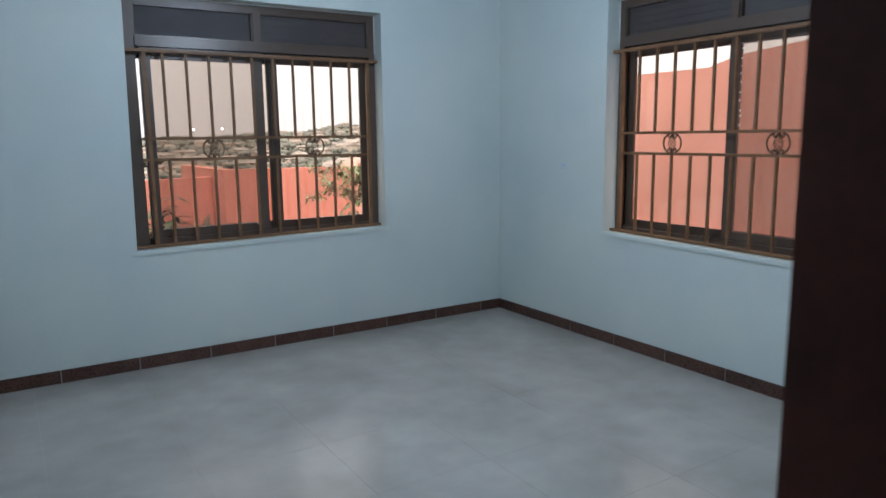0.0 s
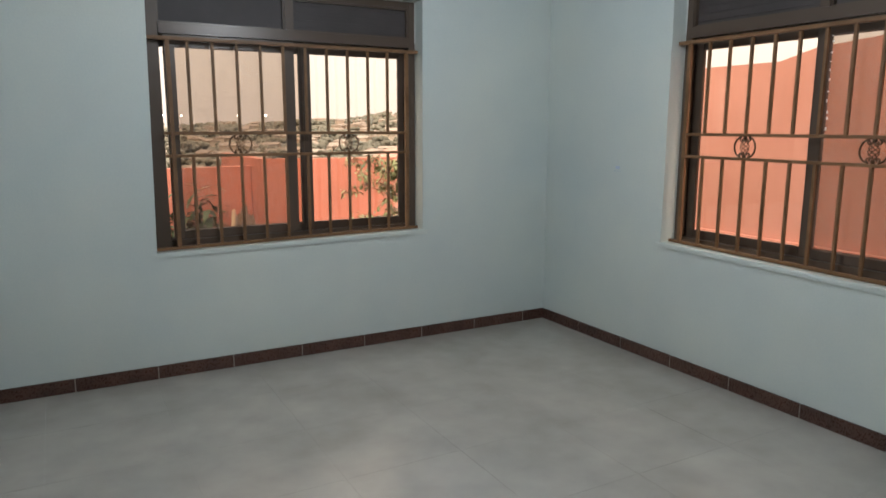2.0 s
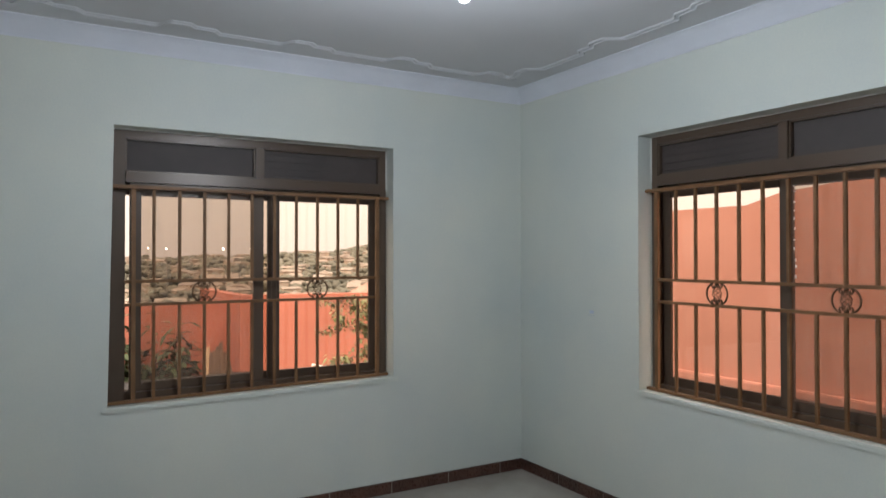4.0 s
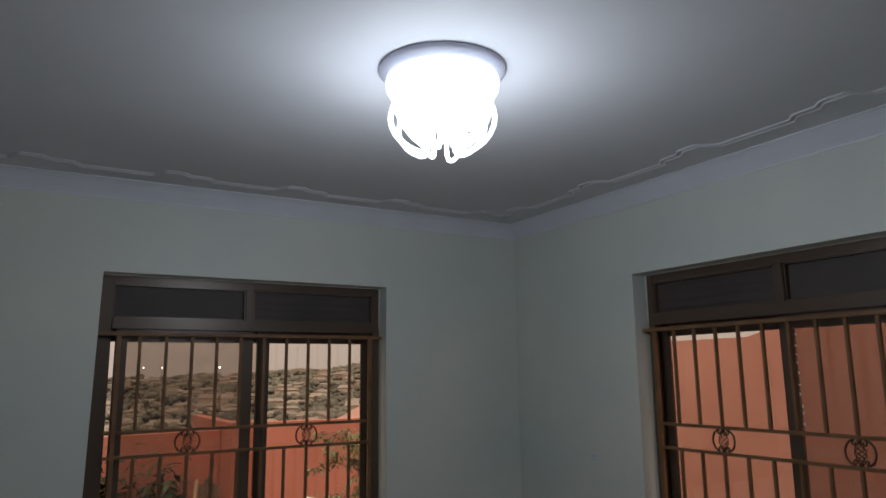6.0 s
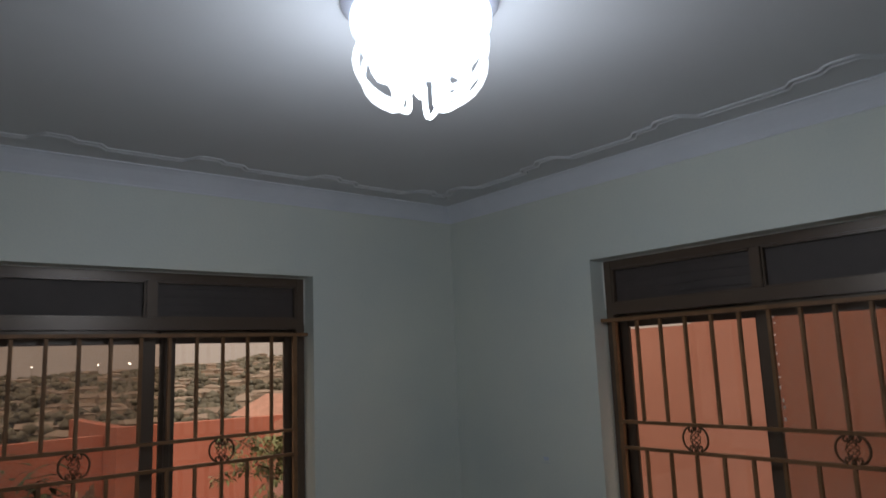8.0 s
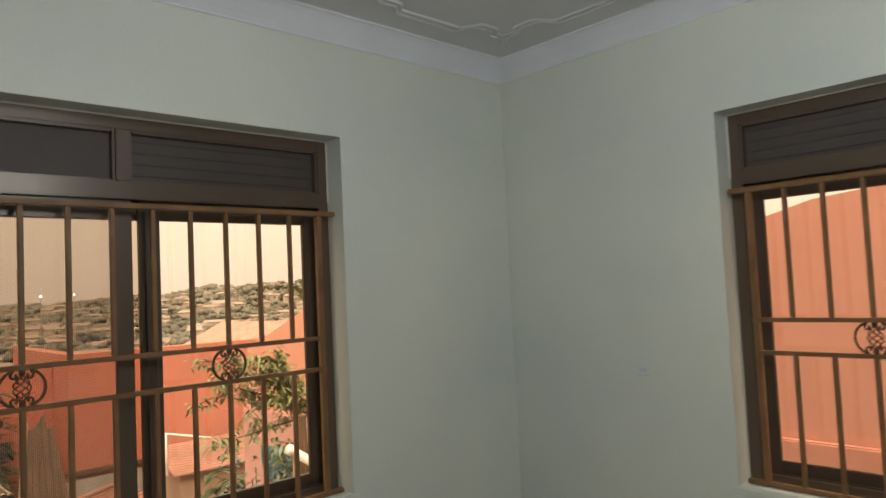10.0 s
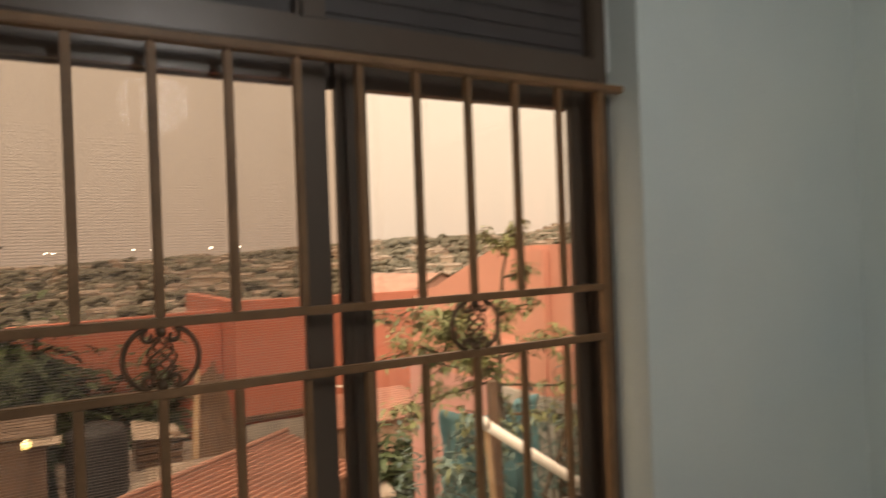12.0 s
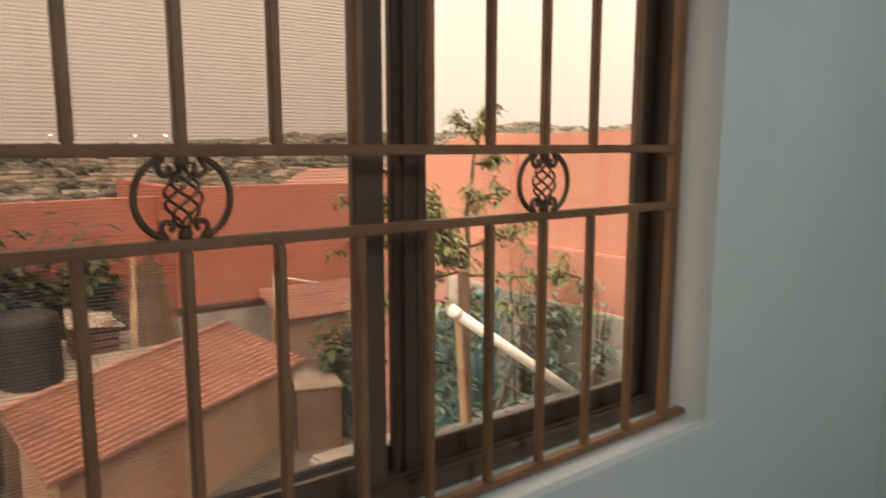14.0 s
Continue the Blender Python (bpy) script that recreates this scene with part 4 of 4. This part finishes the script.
bush((-1.75, 10.35, GROUND), (0.6, 0.3, 2.9), 5, "dense dark green bush before a red wall", 2200)
bush((-2.95, 10.3, GROUND), (0.8, 0.3, 3.1), 6, "dense dark green bush before a red wall", 2600)
bush((-0.7, 10.5, GROUND), (0.6, 0.25, 2.4), 7, "dense dark green bush before a red wall", 1400)
bush((-5.0, 10.2, GROUND), (1.0, 0.3, 2.7), 8, "dense dark green bush before a red wall", 2400)
bush((2.6, 8.1, GROUND), (0.5, 0.3, 1.5), 9, "low dark green bush beside a hut", 900)
# The last three shrubs here take LEAF_B, blue-green from its painted-in shade.
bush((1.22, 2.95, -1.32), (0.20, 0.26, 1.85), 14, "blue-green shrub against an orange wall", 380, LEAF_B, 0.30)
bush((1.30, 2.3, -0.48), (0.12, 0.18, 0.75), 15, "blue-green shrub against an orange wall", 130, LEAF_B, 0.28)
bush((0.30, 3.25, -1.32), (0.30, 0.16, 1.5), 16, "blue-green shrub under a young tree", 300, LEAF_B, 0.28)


def palm(at, height, seed):
    """A short palm: ringed trunk and drooping fronds of paired leaflets."""
    rnd = random.Random(seed)
    e = thing("palm", "dark green palm with drooping fronds behind a shed", "palm", at=at)
    bm = bmesh.new()
    sweep(bm, [(0.02 * math.sin(i), 0.02 * math.cos(i), height * i / 12 - 0.1) for i in range(13)], [0.12 - 0.004 * i + 0.008 * (i % 2) for i in range(13)], 10)
    part("trunk", bm, BARK, e, "ringed brown trunk", True)
    for k in range(17):
        a = 2 * math.pi * (k + rnd.uniform(-0.3, 0.3)) / 17
        rise, reach = rnd.uniform(0.15, 1.0), rnd.uniform(0.75, 1.05)
        bm = bmesh.new()
        rib = []
        for i in range(15):
            q = i / 14
            rib.append(Vector((math.cos(a) * reach * q, math.sin(a) * reach * q, height - 0.08 + rise * 0.85 * q - (0.5 + 0.45 * rise) * q * q)))
        sweep(bm, rib, [0.014 - 0.0008 * i for i in range(15)], 5)
        side = Vector((-math.sin(a), math.cos(a), 0))
        for i in range(2, 15):
            size = 0.30 * math.sin(math.pi * min(1, 0.18 + 0.8 * i / 15)) + 0.05
            for h in (-1, 1):
                ahead = (rib[i] - rib[i - 1]).normalized()
                leaf(bm, rib[i], side * h + ahead * 0.8 + Vector((0, 0, rnd.uniform(-0.35, 0.05))), Vector((0, 0, 1)), size * rnd.uniform(0.85, 1.1), 0.035)
        part("frond", bm, BUSH, e)


palm((-2.62, 10.25, GROUND), 3.05, 31)
bush((-2.2, 10.12, GROUND), (0.55, 0.22, 2.75), 33, "dense dark green bush before a red wall", 2600)
bush((-3.7, 10.2, GROUND), (0.6, 0.3, 2.9), 34, "dense dark green bush before a red wall", 2000)


# ---- wall fittings and marks ----
def wall_mark():
    solid("wall_smear", [(-0.0018, -0.725, 1.112, -0.0003, -0.690, 1.130)], mat("smear", (0.52, 0.58, 0.68), 0.5), "small pale blue smear on the painted wall", "smear", "")
    solid("wall_stain", [(-0.0025, -0.738, 1.098, -0.0005, -0.675, 1.102)], mat("stain", (0.52, 0.57, 0.58), 0.6), "thin blue-grey scratch on the painted wall", "scratch", "")


wall_mark()


def paint_flecks():
    """White specks left on the tinted pane beside the meeting stile."""
    rnd = random.Random(17)
    e = thing("paint_flecks", "white paint specks stuck to the tinted pane", "paint specks")
    e.matrix_world = MB
    for k in range(11):
        z, w, h = 1.36 + 0.043 * k + rnd.uniform(-0.01, 0.01), rnd.uniform(0.004, 0.010), rnd.uniform(0.006, 0.016)
        u = 0.728 + rnd.uniform(-0.006, 0.004)
        bm = bmesh.new()
        box(bm, u - w / 2, 0.1225, z - h / 2, u + w / 2, 0.1255, z + h / 2, 0.001)
        part("speck", bm, EDGE_SPECK, e)


paint_flecks()


# ---- skirting and floor pieces ----
def skirting():
    hgt, proud = 0.072, 0.010
    runs = (("x", RX0, 0.0, 0.0, -1), ("y", RY0, 0.0, 0.0, -1), ("y", RY0, 0.0, RX0, 1), ("x", RX0, DX0, RY0, 1), ("x", DX1, 0.0, RY0, 1))
    bm = bmesh.new()
    for ax, a, b, c, s in runs:
        if ax == "x":
            box(bm, a, c, 0, b, c + s * 0.0065, hgt - 0.002)
        else:
            box(bm, c, a, 0, c + s * 0.0065, b, hgt - 0.002)
    base = part("baseboard", bm, SKGROUT, None, "dark brown glazed tile skirting with pale joints")
    tagged(base, "", "skirting", "", "structure")
    shared = {}
    def tile(ax, a, b, c, s):
        key = (ax, round(b - a, 3), s)
        if key not in shared:
            t = bmesh.new()
            if ax == "x":
                box(t, 0, 0, 0, b - a, s * proud, hgt, 0.0015)
            else:
                box(t, 0, 0, 0, s * proud, b - a, hgt, 0.0015)
            shared[key] = mesh("skirting_tile", t, SKIRT)
        ob = new("skirting_tile", shared[key])
        ob.location = (a, c, 0.0005) if ax == "x" else (c, a, 0.0005)
        ob.parent = base
    L, J = 0.4045, 0.005
    for ax, a, b, c, s in runs:
        hi = b
        e = hi - (0.184 if (ax == "x" and c == 0.0) else 0.0)
        cuts = [hi]
        if e != hi:
            cuts.append(e)
        while cuts[-1] - L > a:
            cuts.append(cuts[-1] - L)
        cuts.append(a)
        for q, p in zip(cuts, cuts[1:]):
            if q - p > 0.02:
                tile(ax, p + J / 2, q - J / 2, c, s)


def floor():
    bm = bmesh.new()
    box(bm, RX0, HY, -0.012, 0, 0, -0.0012)
    base = part("floor", bm, GROUT, None, "cloudy grey-beige polished floor tiles")
    tagged(base, "", "floor", "", "structure")
    S, J = 0.52, 0.0008
    ox, oy = -2.112, -1.535
    xs = [ox + S * k for k in range(-5, 7)]
    ys = [oy + S * k for k in range(-10, 5)]
    shared = {}
    for x in xs:
        for y in ys:
            x0, x1, y0, y1 = max(x, RX0), min(x + S, 0), max(y, HY), min(y + S, 0)
            if x1 - x0 < 0.02 or y1 - y0 < 0.02:
                continue
            key = (round(x1 - x0, 3), round(y1 - y0, 3))
            if key not in shared:
                t = bmesh.new()
                box(t, 0, 0, -0.008, key[0] - J, key[1] - J, 0.0, 0.0003)
                shared[key] = mesh("floor_tile", t, FLOOR)
            ob = new("floor_tile", shared[key])
            ob.location = (x0 + J / 2, y0 + J / 2, 0)
            ob.parent = base


skirting()
floor()
